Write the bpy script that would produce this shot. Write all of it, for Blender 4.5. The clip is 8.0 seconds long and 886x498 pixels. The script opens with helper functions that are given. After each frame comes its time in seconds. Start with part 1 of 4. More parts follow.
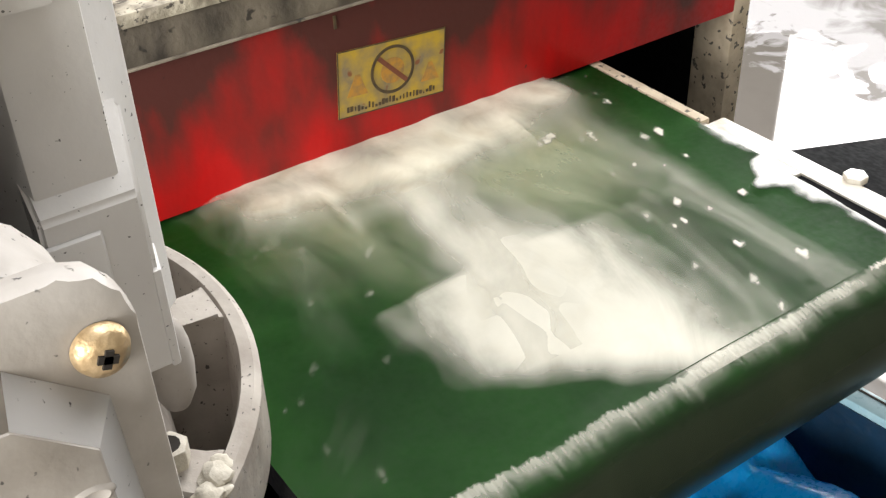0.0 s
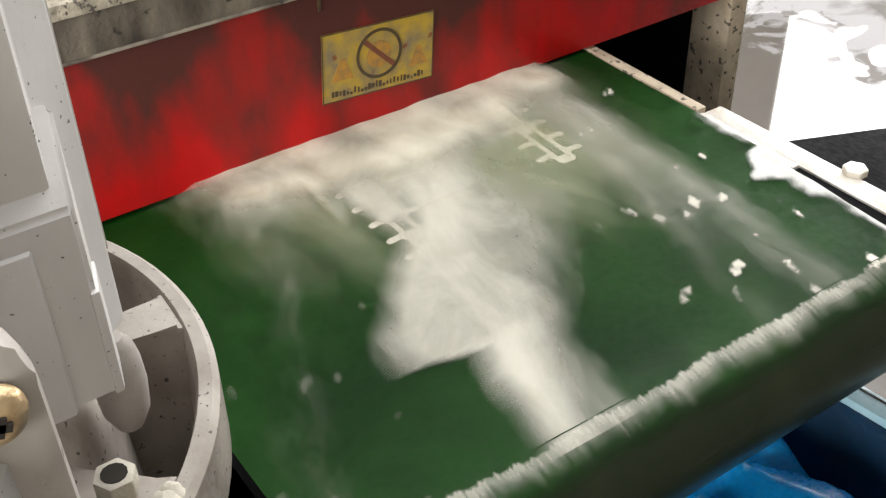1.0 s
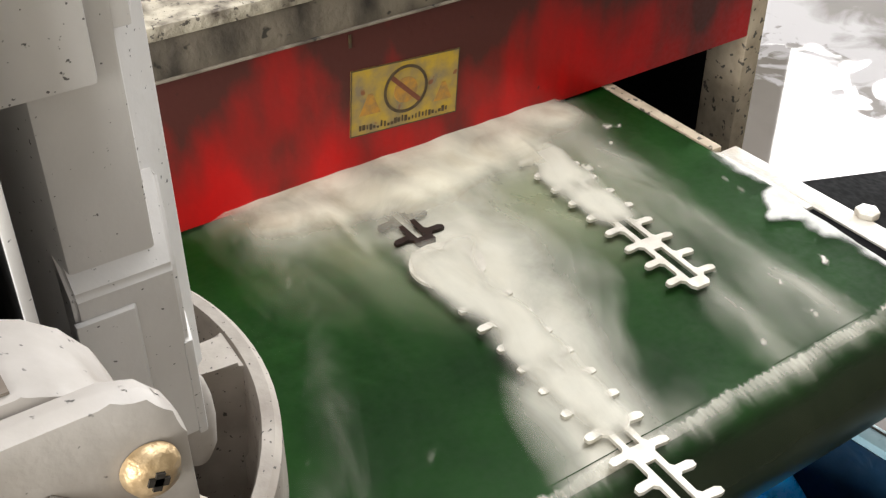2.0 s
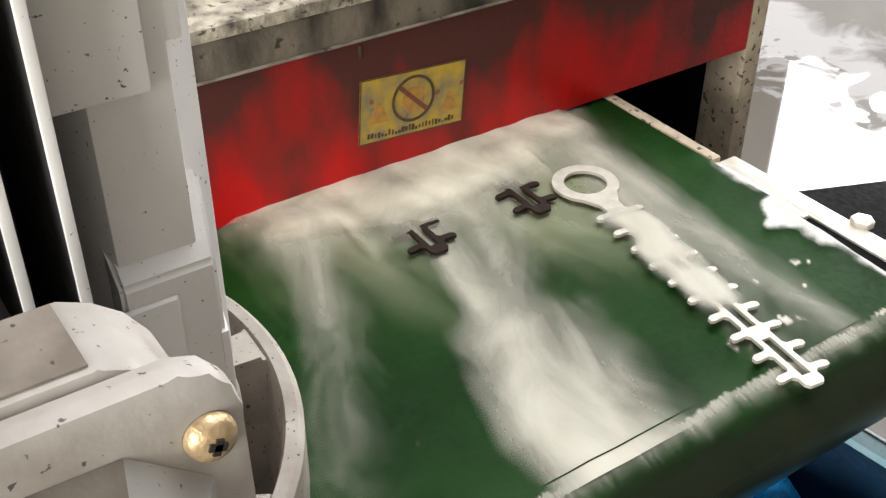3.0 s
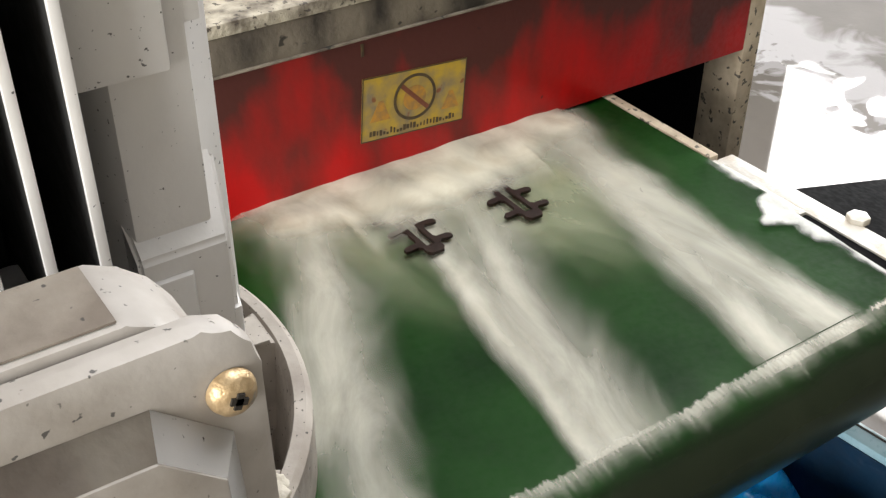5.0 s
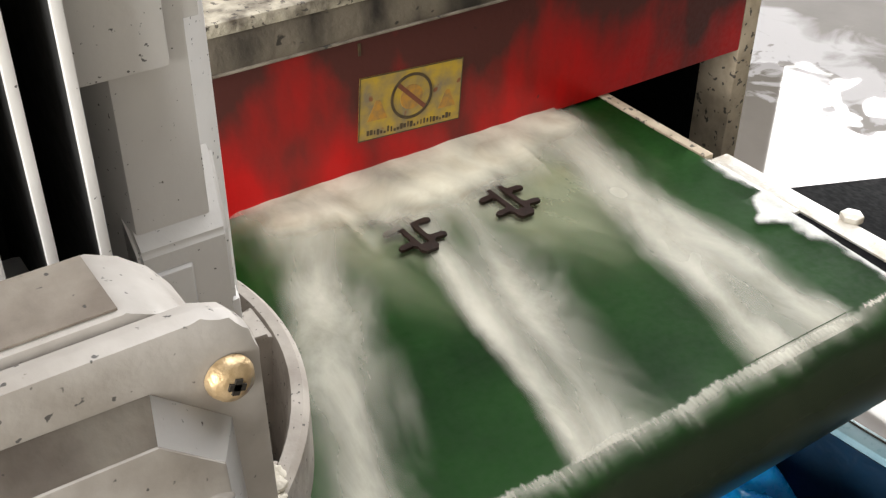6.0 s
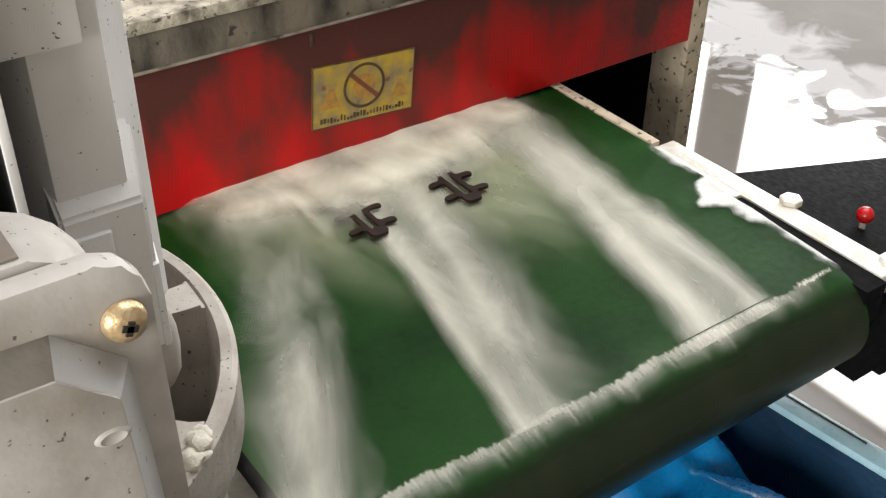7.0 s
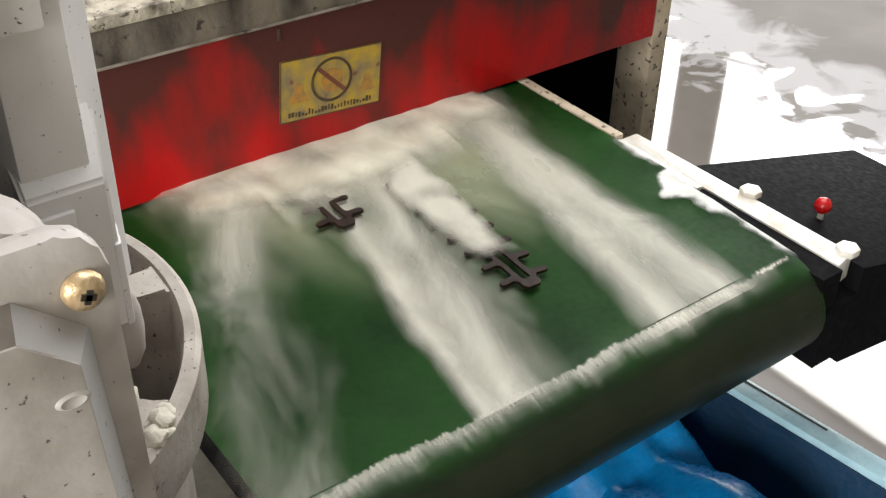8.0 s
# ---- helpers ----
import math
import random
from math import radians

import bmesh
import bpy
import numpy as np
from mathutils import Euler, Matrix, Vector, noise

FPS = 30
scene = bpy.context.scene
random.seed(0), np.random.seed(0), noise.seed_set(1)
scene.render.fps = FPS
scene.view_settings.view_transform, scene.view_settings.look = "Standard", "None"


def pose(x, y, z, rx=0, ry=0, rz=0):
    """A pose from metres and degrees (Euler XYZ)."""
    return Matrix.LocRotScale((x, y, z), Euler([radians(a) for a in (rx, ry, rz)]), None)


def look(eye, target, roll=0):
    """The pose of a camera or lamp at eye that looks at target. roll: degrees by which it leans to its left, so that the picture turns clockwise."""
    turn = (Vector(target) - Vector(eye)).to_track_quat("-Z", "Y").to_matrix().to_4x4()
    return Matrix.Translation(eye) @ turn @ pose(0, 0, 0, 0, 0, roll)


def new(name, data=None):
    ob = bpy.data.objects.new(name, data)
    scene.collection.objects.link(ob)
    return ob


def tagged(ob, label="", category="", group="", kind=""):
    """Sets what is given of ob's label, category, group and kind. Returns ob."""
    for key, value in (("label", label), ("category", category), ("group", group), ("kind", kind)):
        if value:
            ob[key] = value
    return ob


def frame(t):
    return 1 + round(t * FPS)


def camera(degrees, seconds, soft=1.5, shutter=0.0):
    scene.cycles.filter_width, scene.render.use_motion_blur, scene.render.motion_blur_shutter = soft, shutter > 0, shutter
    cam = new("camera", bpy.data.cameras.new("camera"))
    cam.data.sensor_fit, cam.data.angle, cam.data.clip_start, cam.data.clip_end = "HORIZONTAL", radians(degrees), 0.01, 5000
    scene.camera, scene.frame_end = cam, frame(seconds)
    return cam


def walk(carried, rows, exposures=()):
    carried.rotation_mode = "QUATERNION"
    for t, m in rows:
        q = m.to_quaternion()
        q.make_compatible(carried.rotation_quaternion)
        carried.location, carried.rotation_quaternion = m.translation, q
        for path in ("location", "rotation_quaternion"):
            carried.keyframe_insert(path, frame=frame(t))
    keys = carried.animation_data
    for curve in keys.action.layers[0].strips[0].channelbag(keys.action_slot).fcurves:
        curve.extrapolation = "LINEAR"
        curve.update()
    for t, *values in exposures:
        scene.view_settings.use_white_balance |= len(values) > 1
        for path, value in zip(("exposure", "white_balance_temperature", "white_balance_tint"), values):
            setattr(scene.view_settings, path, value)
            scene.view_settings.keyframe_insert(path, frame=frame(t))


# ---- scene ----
# Metres; the conveyor belt's top is z = 0, the workshop floor lies FLOOR below it.
cam = camera(43.3, 8.0, soft=1.3)
PATH = [
    (0, (-0.722, -0.782, 0.521), (0.183, 0.574, -0.637), -2.2),
    (0.5, (-0.7, -0.761, 0.516), (0.195, 0.579, -0.669), -1.9),
    (1, (-0.697, -0.761, 0.515), (0.198, 0.571, -0.68), -1.5),
    (1.5, (-0.708, -0.756, 0.526), (0.193, 0.573, -0.666), -0.8),
    (2, (-0.722, -0.759, 0.539), (0.189, 0.585, -0.629), -0.2),
    (3.5, (-0.744, -0.777, 0.551), (0.178, 0.574, -0.6), 0.3),
    (4, (-0.745, -0.777, 0.551), (0.18, 0.575, -0.596), 0.4),
    (4.5, (-0.748, -0.782, 0.549), (0.177, 0.572, -0.596), 0.3),
    (6, (-0.754, -0.791, 0.551), (0.176, 0.562, -0.591), 0.4),
    (6.5, (-0.749, -0.808, 0.551), (0.187, 0.539, -0.593), 0.5),
    (7, (-0.748, -0.83, 0.558), (0.208, 0.501, -0.589), 0.7),
    (7.5, (-0.75, -0.843, 0.563), (0.231, 0.469, -0.585), 1.3),
    (8, (-0.751, -0.849, 0.561), (0.239, 0.456, -0.586), 1.3),
]
walk(cam, [(t, look(eye, target, roll)) for t, eye, target, roll in PATH], exposures=[(0, 1.0), (0.4, 0.78), (1.0, 0.77), (2.0, 0.77), (3.5, 0.72), (8, 0.70)])
FLOOR = -0.85
# ---- light ----
world = bpy.data.worlds.new("world")
scene.world = world
world.use_nodes = True
wn = world.node_tree.nodes
sky = wn.new("ShaderNodeTexSky")
sky.sky_type, sky.sun_disc = "NISHITA", False
sky.sun_elevation, sky.sun_rotation = radians(40), radians(50)
world.node_tree.links.new(sky.outputs[0], wn["Background"].inputs[0])
wn["Background"].inputs[1].default_value = 0.12


def area_lamp(name, eye, target, w, h, watts, colour=(1, 1, 1)):
    data = bpy.data.lights.new(name, "AREA")
    data.shape, data.size, data.size_y, data.energy, data.color = "RECTANGLE", w, h, watts, colour
    ob = new(name, data)
    ob.matrix_world = look(eye, target)
    return ob


# daylight in the two east window bays; the lamps after them fill in from unseen openings
area_lamp("daylight_east", (4.49, 2.185, 1.43), (0, 2.185, 1.43), 1.97, 2.46, 78, (1.0, 0.98, 0.94))
area_lamp("daylight_east", (4.49, 4.38, 1.43), (0, 4.38, 1.43), 1.64, 2.46, 65, (1.0, 0.98, 0.94))
# west opening is unseen, added to brighten the motor's near faces
area_lamp("fill_west", (-4.49, -1.9, 1.2), (0, -1.9, 1.2), 3.6, 1.8, 225, (1.0, 0.97, 0.91))
# roof light is unseen, added to brighten the belt and hood
area_lamp("fill_roof", (0.9, 0.4, 2.69), (0.9, 0.4, 0), 2.8, 2.4, 68, (1.0, 0.975, 0.925))


# ---- materials ----
def material(name, colour, rough=0.5, metal=0.0, dark=None, scale=20.0, amount=0.5, bump=0.1, fine=150.0, coat=0.0, spots=0.0, spot_scale=90.0, spot_colour=(0.03, 0.03, 0.03), detail=8.0, spec=0.5, stretch=(1, 1, 1)):
    """A base colour broken by a broad stain, a fine grain and small spots, with relief."""
    mat = bpy.data.materials.new(name)
    mat.use_nodes = True
    n, l = mat.node_tree.nodes, mat.node_tree.links
    b = n["Principled BSDF"]
    pos = n.new("ShaderNodeTexCoord")
    broad = n.new("ShaderNodeTexNoise")
    broad.inputs["Scale"].default_value, broad.inputs["Detail"].default_value = scale, detail
    squeeze = n.new("ShaderNodeMapping")
    squeeze.inputs["Scale"].default_value = stretch
    l.new(pos.outputs["Object"], squeeze.inputs["Vector"])
    l.new(squeeze.outputs[0], broad.inputs["Vector"])
    ramp = n.new("ShaderNodeMapRange")
    ramp.inputs[1].default_value, ramp.inputs[2].default_value = 0.38, 0.68
    ramp.inputs[4].default_value = amount
    l.new(broad.outputs[0], ramp.inputs[0])
    mix = n.new("ShaderNodeMix")
    mix.data_type = "RGBA"
    mix.inputs[6].default_value = (*colour, 1)
    mix.inputs[7].default_value = (*(dark or [c * 0.5 for c in colour]), 1)
    l.new(ramp.outputs[0], mix.inputs[0])
    last = mix.outputs[2]
    grain = n.new("ShaderNodeTexNoise")
    grain.inputs["Scale"].default_value, grain.inputs["Detail"].default_value = fine, 4
    l.new(pos.outputs["Object"], grain.inputs["Vector"])
    if spots:
        cell = n.new("ShaderNodeTexNoise")
        cell.inputs["Scale"].default_value, cell.inputs["Detail"].default_value = spot_scale, 2
        l.new(pos.outputs["Object"], cell.inputs["Vector"])
        cut = n.new("ShaderNodeMapRange")
        cut.inputs[1].default_value, cut.inputs[2].default_value = 0.74 - 0.12 * spots, 0.78 - 0.12 * spots
        cut.inputs[4].default_value = 0.85
        l.new(cell.outputs[0], cut.inputs[0])
        mix2 = n.new("ShaderNodeMix")
        mix2.data_type = "RGBA"
        l.new(cut.outputs[0], mix2.inputs[0])
        l.new(last, mix2.inputs[6])
        mix2.inputs[7].default_value = (*spot_colour, 1)
        last = mix2.outputs[2]
    l.new(last, b.inputs["Base Color"])
    rr = n.new("ShaderNodeMapRange")
    rr.inputs[1].default_value, rr.inputs[2].default_value = 0.3, 0.7
    rr.inputs[3].default_value, rr.inputs[4].default_value = max(0.02, rough - 0.12), min(1, rough + 0.12)
    l.new(grain.outputs[0], rr.inputs[0])
    l.new(rr.outputs[0], b.inputs["Roughness"])
    b.inputs["Metallic"].default_value = metal
    b.inputs["Specular IOR Level"].default_value = spec
    b.inputs["Coat Weight"].default_value = coat
    b.inputs["Coat Roughness"].default_value = 0.06
    if bump:
        bm_node = n.new("ShaderNodeBump")
        bm_node.inputs["Strength"].default_value, bm_node.inputs["Distance"].default_value = bump, 0.002
        add = n.new("ShaderNodeMath")
        l.new(grain.outputs[0], add.inputs[0])
        l.new(broad.outputs[0], add.inputs[1])
        l.new(add.outputs[0], bm_node.inputs["Height"])
        l.new(bm_node.outputs[0], b.inputs["Normal"])
    return mat


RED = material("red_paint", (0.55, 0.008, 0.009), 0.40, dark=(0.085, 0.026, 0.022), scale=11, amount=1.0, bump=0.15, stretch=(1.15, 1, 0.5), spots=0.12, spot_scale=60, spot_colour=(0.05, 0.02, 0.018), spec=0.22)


def darken_upward(mat, z0, z1, much):
    """Raises the stain noise towards z1, so that the surface gets darker there."""
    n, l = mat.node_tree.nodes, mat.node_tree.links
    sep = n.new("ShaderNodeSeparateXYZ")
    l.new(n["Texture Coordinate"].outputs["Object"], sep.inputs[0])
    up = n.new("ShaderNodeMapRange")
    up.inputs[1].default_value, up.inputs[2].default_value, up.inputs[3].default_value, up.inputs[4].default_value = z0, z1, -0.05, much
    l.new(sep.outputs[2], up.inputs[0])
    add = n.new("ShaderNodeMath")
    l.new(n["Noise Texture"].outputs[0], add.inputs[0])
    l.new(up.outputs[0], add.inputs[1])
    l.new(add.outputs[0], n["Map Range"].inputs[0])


darken_upward(RED, 0.025, 0.13, 0.25)
GREEN = material("green_belt", (0.017, 0.088, 0.011), 0.5, dark=(0.007, 0.042, 0.006), scale=9, amount=0.9, bump=0.1, coat=0.05, spec=0.16)
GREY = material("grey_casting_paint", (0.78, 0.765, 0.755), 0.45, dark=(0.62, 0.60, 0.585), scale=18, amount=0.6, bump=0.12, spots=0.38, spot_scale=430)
GREY_DIRTY = material("grey_casting_dirty", (0.46, 0.42, 0.375), 0.6, dark=(0.23, 0.195, 0.165), scale=30, amount=0.8, bump=0.3, spots=0.6, spot_scale=330)
GREY_LID = material("grimy_lid_paint", (0.50, 0.47, 0.445), 0.5, dark=(0.27, 0.24, 0.21), scale=26, amount=0.9, bump=0.16, spots=0.42, spot_scale=320)
GRIME = material("brown_grime", (0.30, 0.265, 0.225), 0.7, dark=(0.17, 0.14, 0.115), scale=45, amount=1.0, bump=0.25, spots=0.45, spot_scale=260)
LEDGE = material("slurry_crusted_steel", (0.50, 0.45, 0.36), 0.8, dark=(0.10, 0.08, 0.06), scale=52, amount=1.0, bump=0.9, spots=1.1, spot_scale=190, spot_colour=(0.06, 0.05, 0.045))
TRIM = material("dark_stained_steel", (0.19, 0.16, 0.125), 0.7, dark=(0.03, 0.024, 0.02), scale=30, amount=1.0, bump=0.5, spots=0.5, spot_scale=80, spot_colour=(0.02, 0.017, 0.015), stretch=(1, 1, 0.35))
EDGE = material("worn_edge", (0.30, 0.26, 0.21), 0.6, dark=(0.10, 0.08, 0.065), scale=42, amount=1.0, bump=0.4, spots=0.6, spot_scale=90)
POST = material("beige_stained_steel", (0.58, 0.49, 0.365), 0.7, dark=(0.34, 0.27, 0.19), scale=34, amount=0.9, bump=0.4, spots=1.15, spot_scale=105)
BLACK = material("flat_black", (0.006, 0.006, 0.007), 0.75, bump=0.1, scale=15, spec=0.04)
WETSTEEL = material("slurry_coated_steel", (0.74, 0.725, 0.68), 0.35, dark=(0.52, 0.44, 0.33), scale=38, amount=0.7, bump=0.6, coat=0.3)
STEEL = material("ground_steel", (0.66, 0.63, 0.56), 0.42, metal=0.25, dark=(0.44, 0.41, 0.35), scale=90, amount=0.6, bump=0.2)
# near-black steel: the dark hood's reflection in the wet blades put into colour
DARKSTEEL = material("hood_dark_steel", (0.020, 0.0095, 0.0065), 0.5, metal=0.1, dark=(0.009, 0.004, 0.003), scale=90, amount=0.6, bump=0.2, coat=0.12, spec=0.25)
# near-black casting colour puts the shade between the fins into the paint
DARKCAST = material("dark_casting", (0.05, 0.05, 0.05), 0.8, scale=20, amount=0.6, bump=0.3, spec=0.2)
CRUST = material("dried_slurry", (0.60, 0.56, 0.48), 0.75, dark=(0.48, 0.44, 0.36), scale=90, amount=0.6, bump=0.5, fine=300)
BRASS = material("brass_screw", (0.74, 0.56, 0.34), 0.42, metal=0.7, dark=(0.36, 0.23, 0.11), scale=200, amount=0.7, bump=0.2, fine=600)
# near-black for thin plates that stand for the shade in small holes
HOLE = material("hole_shade", (0.02, 0.015, 0.01), 0.8, bump=0)
YELLOW = material("faded_yellow_label", (0.50, 0.33, 0.035), 0.45, dark=(0.23, 0.18, 0.11), scale=55, amount=1.0, bump=0.1, spots=0.5, spot_scale=60, spot_colour=(0.22, 0.06, 0.02))
INK = material("label_ink", (0.055, 0.035, 0.02), 0.5, dark=(0.12, 0.08, 0.03), scale=120, amount=0.6, bump=0)
BARINK = material("red_brown_ink", (0.20, 0.06, 0.03), 0.5, bump=0, scale=150)
ORANGE = material("orange_print", (0.50, 0.24, 0.03), 0.5, dark=(0.26, 0.17, 0.07), scale=150, amount=0.9, bump=0)
BLUE = material("blue_plastic", (0.01, 0.42, 0.90), 0.3, dark=(0.004, 0.26, 0.65), scale=12, amount=0.7, bump=0.2)
# tub blue darkened to navy for the shade under the conveyor
NAVY = material("shaded_blue_plastic", (0.004, 0.03, 0.07), 0.5, scale=12, amount=0.7, bump=0.2)
BLUERIM = material("pale_blue_plastic_rim", (0.40, 0.60, 0.68), 0.35, dark=(0.22, 0.42, 0.52), scale=40, amount=0.5, bump=0.2)
REDKNOB = material("red_knob_plastic", (0.55, 0.01, 0.012), 0.25, bump=0)
CONCRETE = material("shed_wall", (0.36, 0.33, 0.27), 0.85, scale=3, amount=0.4, bump=0.4)
ROOF = material("roof_sheet", (0.30, 0.31, 0.32), 0.6, scale=2, amount=0.3, bump=0.1)


def wet_floor():
    """Concrete with a sheet of standing water whose ragged shore runs along x = 1.7, and a pale slurry deposit beyond it."""
    mat = material("wet_concrete", (0.19, 0.172, 0.158), 0.7, dark=(0.13, 0.117, 0.107), scale=4, amount=0.8, bump=0.2, fine=60)
    n, l = mat.node_tree.nodes, mat.node_tree.links
    b = n["Principled BSDF"]
    pos = n.new("ShaderNodeTexCoord")
    sep = n.new("ShaderNodeSeparateXYZ")
    l.new(pos.outputs["Object"], sep.inputs[0])
    def shore(scale, detail, twist, reach, x, lo, hi):
        """1 where the floor lies nearer than a ragged line along x."""
        lace = n.new("ShaderNodeTexNoise")
        lace.inputs["Scale"].default_value, lace.inputs["Detail"].default_value, lace.inputs["Distortion"].default_value = scale, detail, twist
        l.new(pos.outputs["Object"], lace.inputs["Vector"])
        line = n.new("ShaderNodeMath")
        line.operation = "MULTIPLY_ADD"
        line.inputs[1].default_value, line.inputs[2].default_value = reach, x - 0.5 * reach
        l.new(lace.outputs[0], line.inputs[0])
        gap = n.new("ShaderNodeMath")
        gap.operation = "SUBTRACT"
        l.new(line.outputs[0], gap.inputs[0])
        l.new(sep.outputs[0], gap.inputs[1])
        near = n.new("ShaderNodeMapRange")
        near.inputs[1].default_value, near.inputs[2].default_value = lo, hi
        l.new(gap.outputs[0], near.inputs[0])
        return near.outputs[0]
    wet = shore(4.5, 9, 1.4, 0.9, 1.68, -0.02, 0.03)
    pale = shore(5.0, 8, 0.8, 0.7, 1.98, -0.06, 0.06)
    dark = shore(6.0, 9, 1.8, 1.3, 1.66, -0.04, 0.05)
    # pale deposit lies past the dark wet band and ends at the dry concrete
    beyond = n.new("ShaderNodeMath")
    beyond.operation = "SUBTRACT"
    beyond.use_clamp = True
    l.new(pale, beyond.inputs[0])
    l.new(dark, beyond.inputs[1])
    tint = n.new("ShaderNodeMix")
    tint.data_type = "RGBA"
    l.new(beyond.outputs[0], tint.inputs[0])
    l.new(b.inputs["Base Color"].links[0].from_socket, tint.inputs[6])
    tint.inputs[7].default_value = (0.42, 0.405, 0.415, 1)
    l.new(tint.outputs[2], b.inputs["Base Color"])
    rough = n.new("ShaderNodeMapRange")
    rough.inputs[3].default_value, rough.inputs[4].default_value = 0.65, 0.04
    l.new(wet, rough.inputs[0])
    l.new(rough.outputs[0], b.inputs["Roughness"])
    flat = n.new("ShaderNodeMapRange")
    flat.inputs[3].default_value, flat.inputs[4].default_value = 0.3, 0.01
    l.new(wet, flat.inputs[0])
    l.new(flat.outputs[0], n["Bump"].inputs["Strength"])
    l.new(wet, b.inputs["Coat Weight"])
    b.inputs["Coat Roughness"].default_value = 0.03
    return mat


FLOORMAT = wet_floor()


def foam_material(name, colour, veil, brown=None, much=0.0):
    """Foam whose cover follows the sheet's own density, torn by two noises."""
    mat = bpy.data.materials.new(name)
    mat.use_nodes = True
    n, l = mat.node_tree.nodes, mat.node_tree.links
    b = n["Principled BSDF"]
    b.inputs["Roughness"].default_value = 0.45
    att = n.new("ShaderNodeAttribute")
    att.attribute_name = "cover_amount"
    pos = n.new("ShaderNodeAttribute")
    pos.attribute_name = "flow_place"
    stretch = n.new("ShaderNodeMapping")
    stretch.inputs["Scale"].default_value = (1.0, 0.42, 1.0)
    l.new(pos.outputs["Vector"], stretch.inputs["Vector"])
    a = n.new("ShaderNodeTexNoise")
    a.inputs["Scale"].default_value, a.inputs["Detail"].default_value, a.inputs["Distortion"].default_value = 16, 6, 0.9
    l.new(stretch.outputs[0], a.inputs["Vector"])
    a.inputs["Roughness"].default_value = 0.62
    amp = n.new("ShaderNodeMath")
    amp.operation = "MULTIPLY_ADD"
    amp.inputs[1].default_value, amp.inputs[2].default_value = veil, -0.5 * veil
    l.new(a.outputs[0], amp.inputs[0])
    add = n.new("ShaderNodeMath")
    l.new(att.outputs["Fac"], add.inputs[0])
    l.new(amp.outputs[0], add.inputs[1])
    cover = n.new("ShaderNodeMapRange")
    cover.interpolation_type = "SMOOTHSTEP"
    cover.inputs[1].default_value, cover.inputs[2].default_value, cover.inputs[4].default_value = 0.02, 1.05, 0.95
    l.new(add.outputs[0], cover.inputs[0])
    cut = n.new("ShaderNodeMath")
    cut.operation = "MULTIPLY"
    edge = n.new("ShaderNodeMapRange")
    edge.inputs[1].default_value, edge.inputs[2].default_value = 0.0, 0.12
    l.new(att.outputs["Fac"], edge.inputs[0])
    l.new(cover.outputs[0], cut.inputs[0])
    l.new(edge.outputs[0], cut.inputs[1])
    l.new(cut.outputs[0], b.inputs["Alpha"])
    blot = n.new("ShaderNodeTexNoise")
    blot.inputs["Scale"].default_value, blot.inputs["Detail"].default_value, blot.inputs["Distortion"].default_value = 26, 6, 0.6
    l.new(pos.outputs["Vector"], blot.inputs["Vector"])
    mottle = n.new("ShaderNodeMapRange")
    mottle.inputs[1].default_value, mottle.inputs[2].default_value, mottle.inputs[4].default_value = 0.46, 0.72, much
    l.new(blot.outputs[0], mottle.inputs[0])
    tint = n.new("ShaderNodeMix")
    tint.data_type = "RGBA"
    tint.inputs[6].default_value, tint.inputs[7].default_value = (*colour, 1), (*(brown or colour), 1)
    l.new(mottle.outputs[0], tint.inputs[0])
    l.new(tint.outputs[2], b.inputs["Base Color"])
    bn = n.new("ShaderNodeBump")
    bn.inputs["Strength"].default_value, bn.inputs["Distance"].default_value = 0.16, 0.002
    l.new(a.outputs[0], bn.inputs["Height"])
    l.new(bn.outputs[0], b.inputs["Normal"])
    return mat


FOAM = foam_material("slurry_foam", (0.63, 0.61, 0.52), 0.75, (0.54, 0.51, 0.41), 0.5)
GUSH = foam_material("yellowish_slurry_foam", (0.76, 0.73, 0.60), 0.70, (0.46, 0.39, 0.27), 0.6)
VEIL = foam_material("yellowish_water", (0.55, 0.57, 0.38), 0.5, (0.50, 0.48, 0.28), 0.6)
SPLASH = foam_material("white_slurry", (0.74, 0.75, 0.71), 1.5)


# ---- small builders ----
def box(bm, x0, x1, y0, y1, z0, z1, bevel=0.0):
    vs = [bm.verts.new((x, y, z)) for x in (x0, x1) for y in (y0, y1) for z in (z0, z1)]
    fs = [bm.faces.new([vs[i] for i in q]) for q in ((0, 1, 3, 2), (4, 6, 7, 5), (0, 4, 5, 1), (2, 3, 7, 6), (0, 2, 6, 4), (1, 5, 7, 3))]
    if bevel:
        es = list({e for f in fs for e in f.edges})
        bmesh.ops.bevel(bm, geom=es, offset=bevel, segments=2, affect="EDGES", profile=0.6)
    return bm


def prism(bm, outline, axis, lo, hi, bevel=0.0):
    """An outline of (a, b) pairs drawn out along x, y or z from lo to hi."""
    put = {"x": lambda a, b, c: (c, a, b), "y": lambda a, b, c: (a, c, b), "z": lambda a, b, c: (a, b, c)}[axis]
    low = [bm.verts.new(put(a, b, lo)) for a, b in outline]
    top = [bm.verts.new(put(a, b, hi)) for a, b in outline]
    k = len(outline)
    fs = [bm.faces.new(low), bm.faces.new(top)]
    fs += [bm.faces.new((low[i], low[(i + 1) % k], top[(i + 1) % k], top[i])) for i in range(k)]
    if bevel:
        bmesh.ops.bevel(bm, geom=list({e for f in fs for e in f.edges}), offset=bevel, segments=2, affect="EDGES", profile=0.6)
    return bm


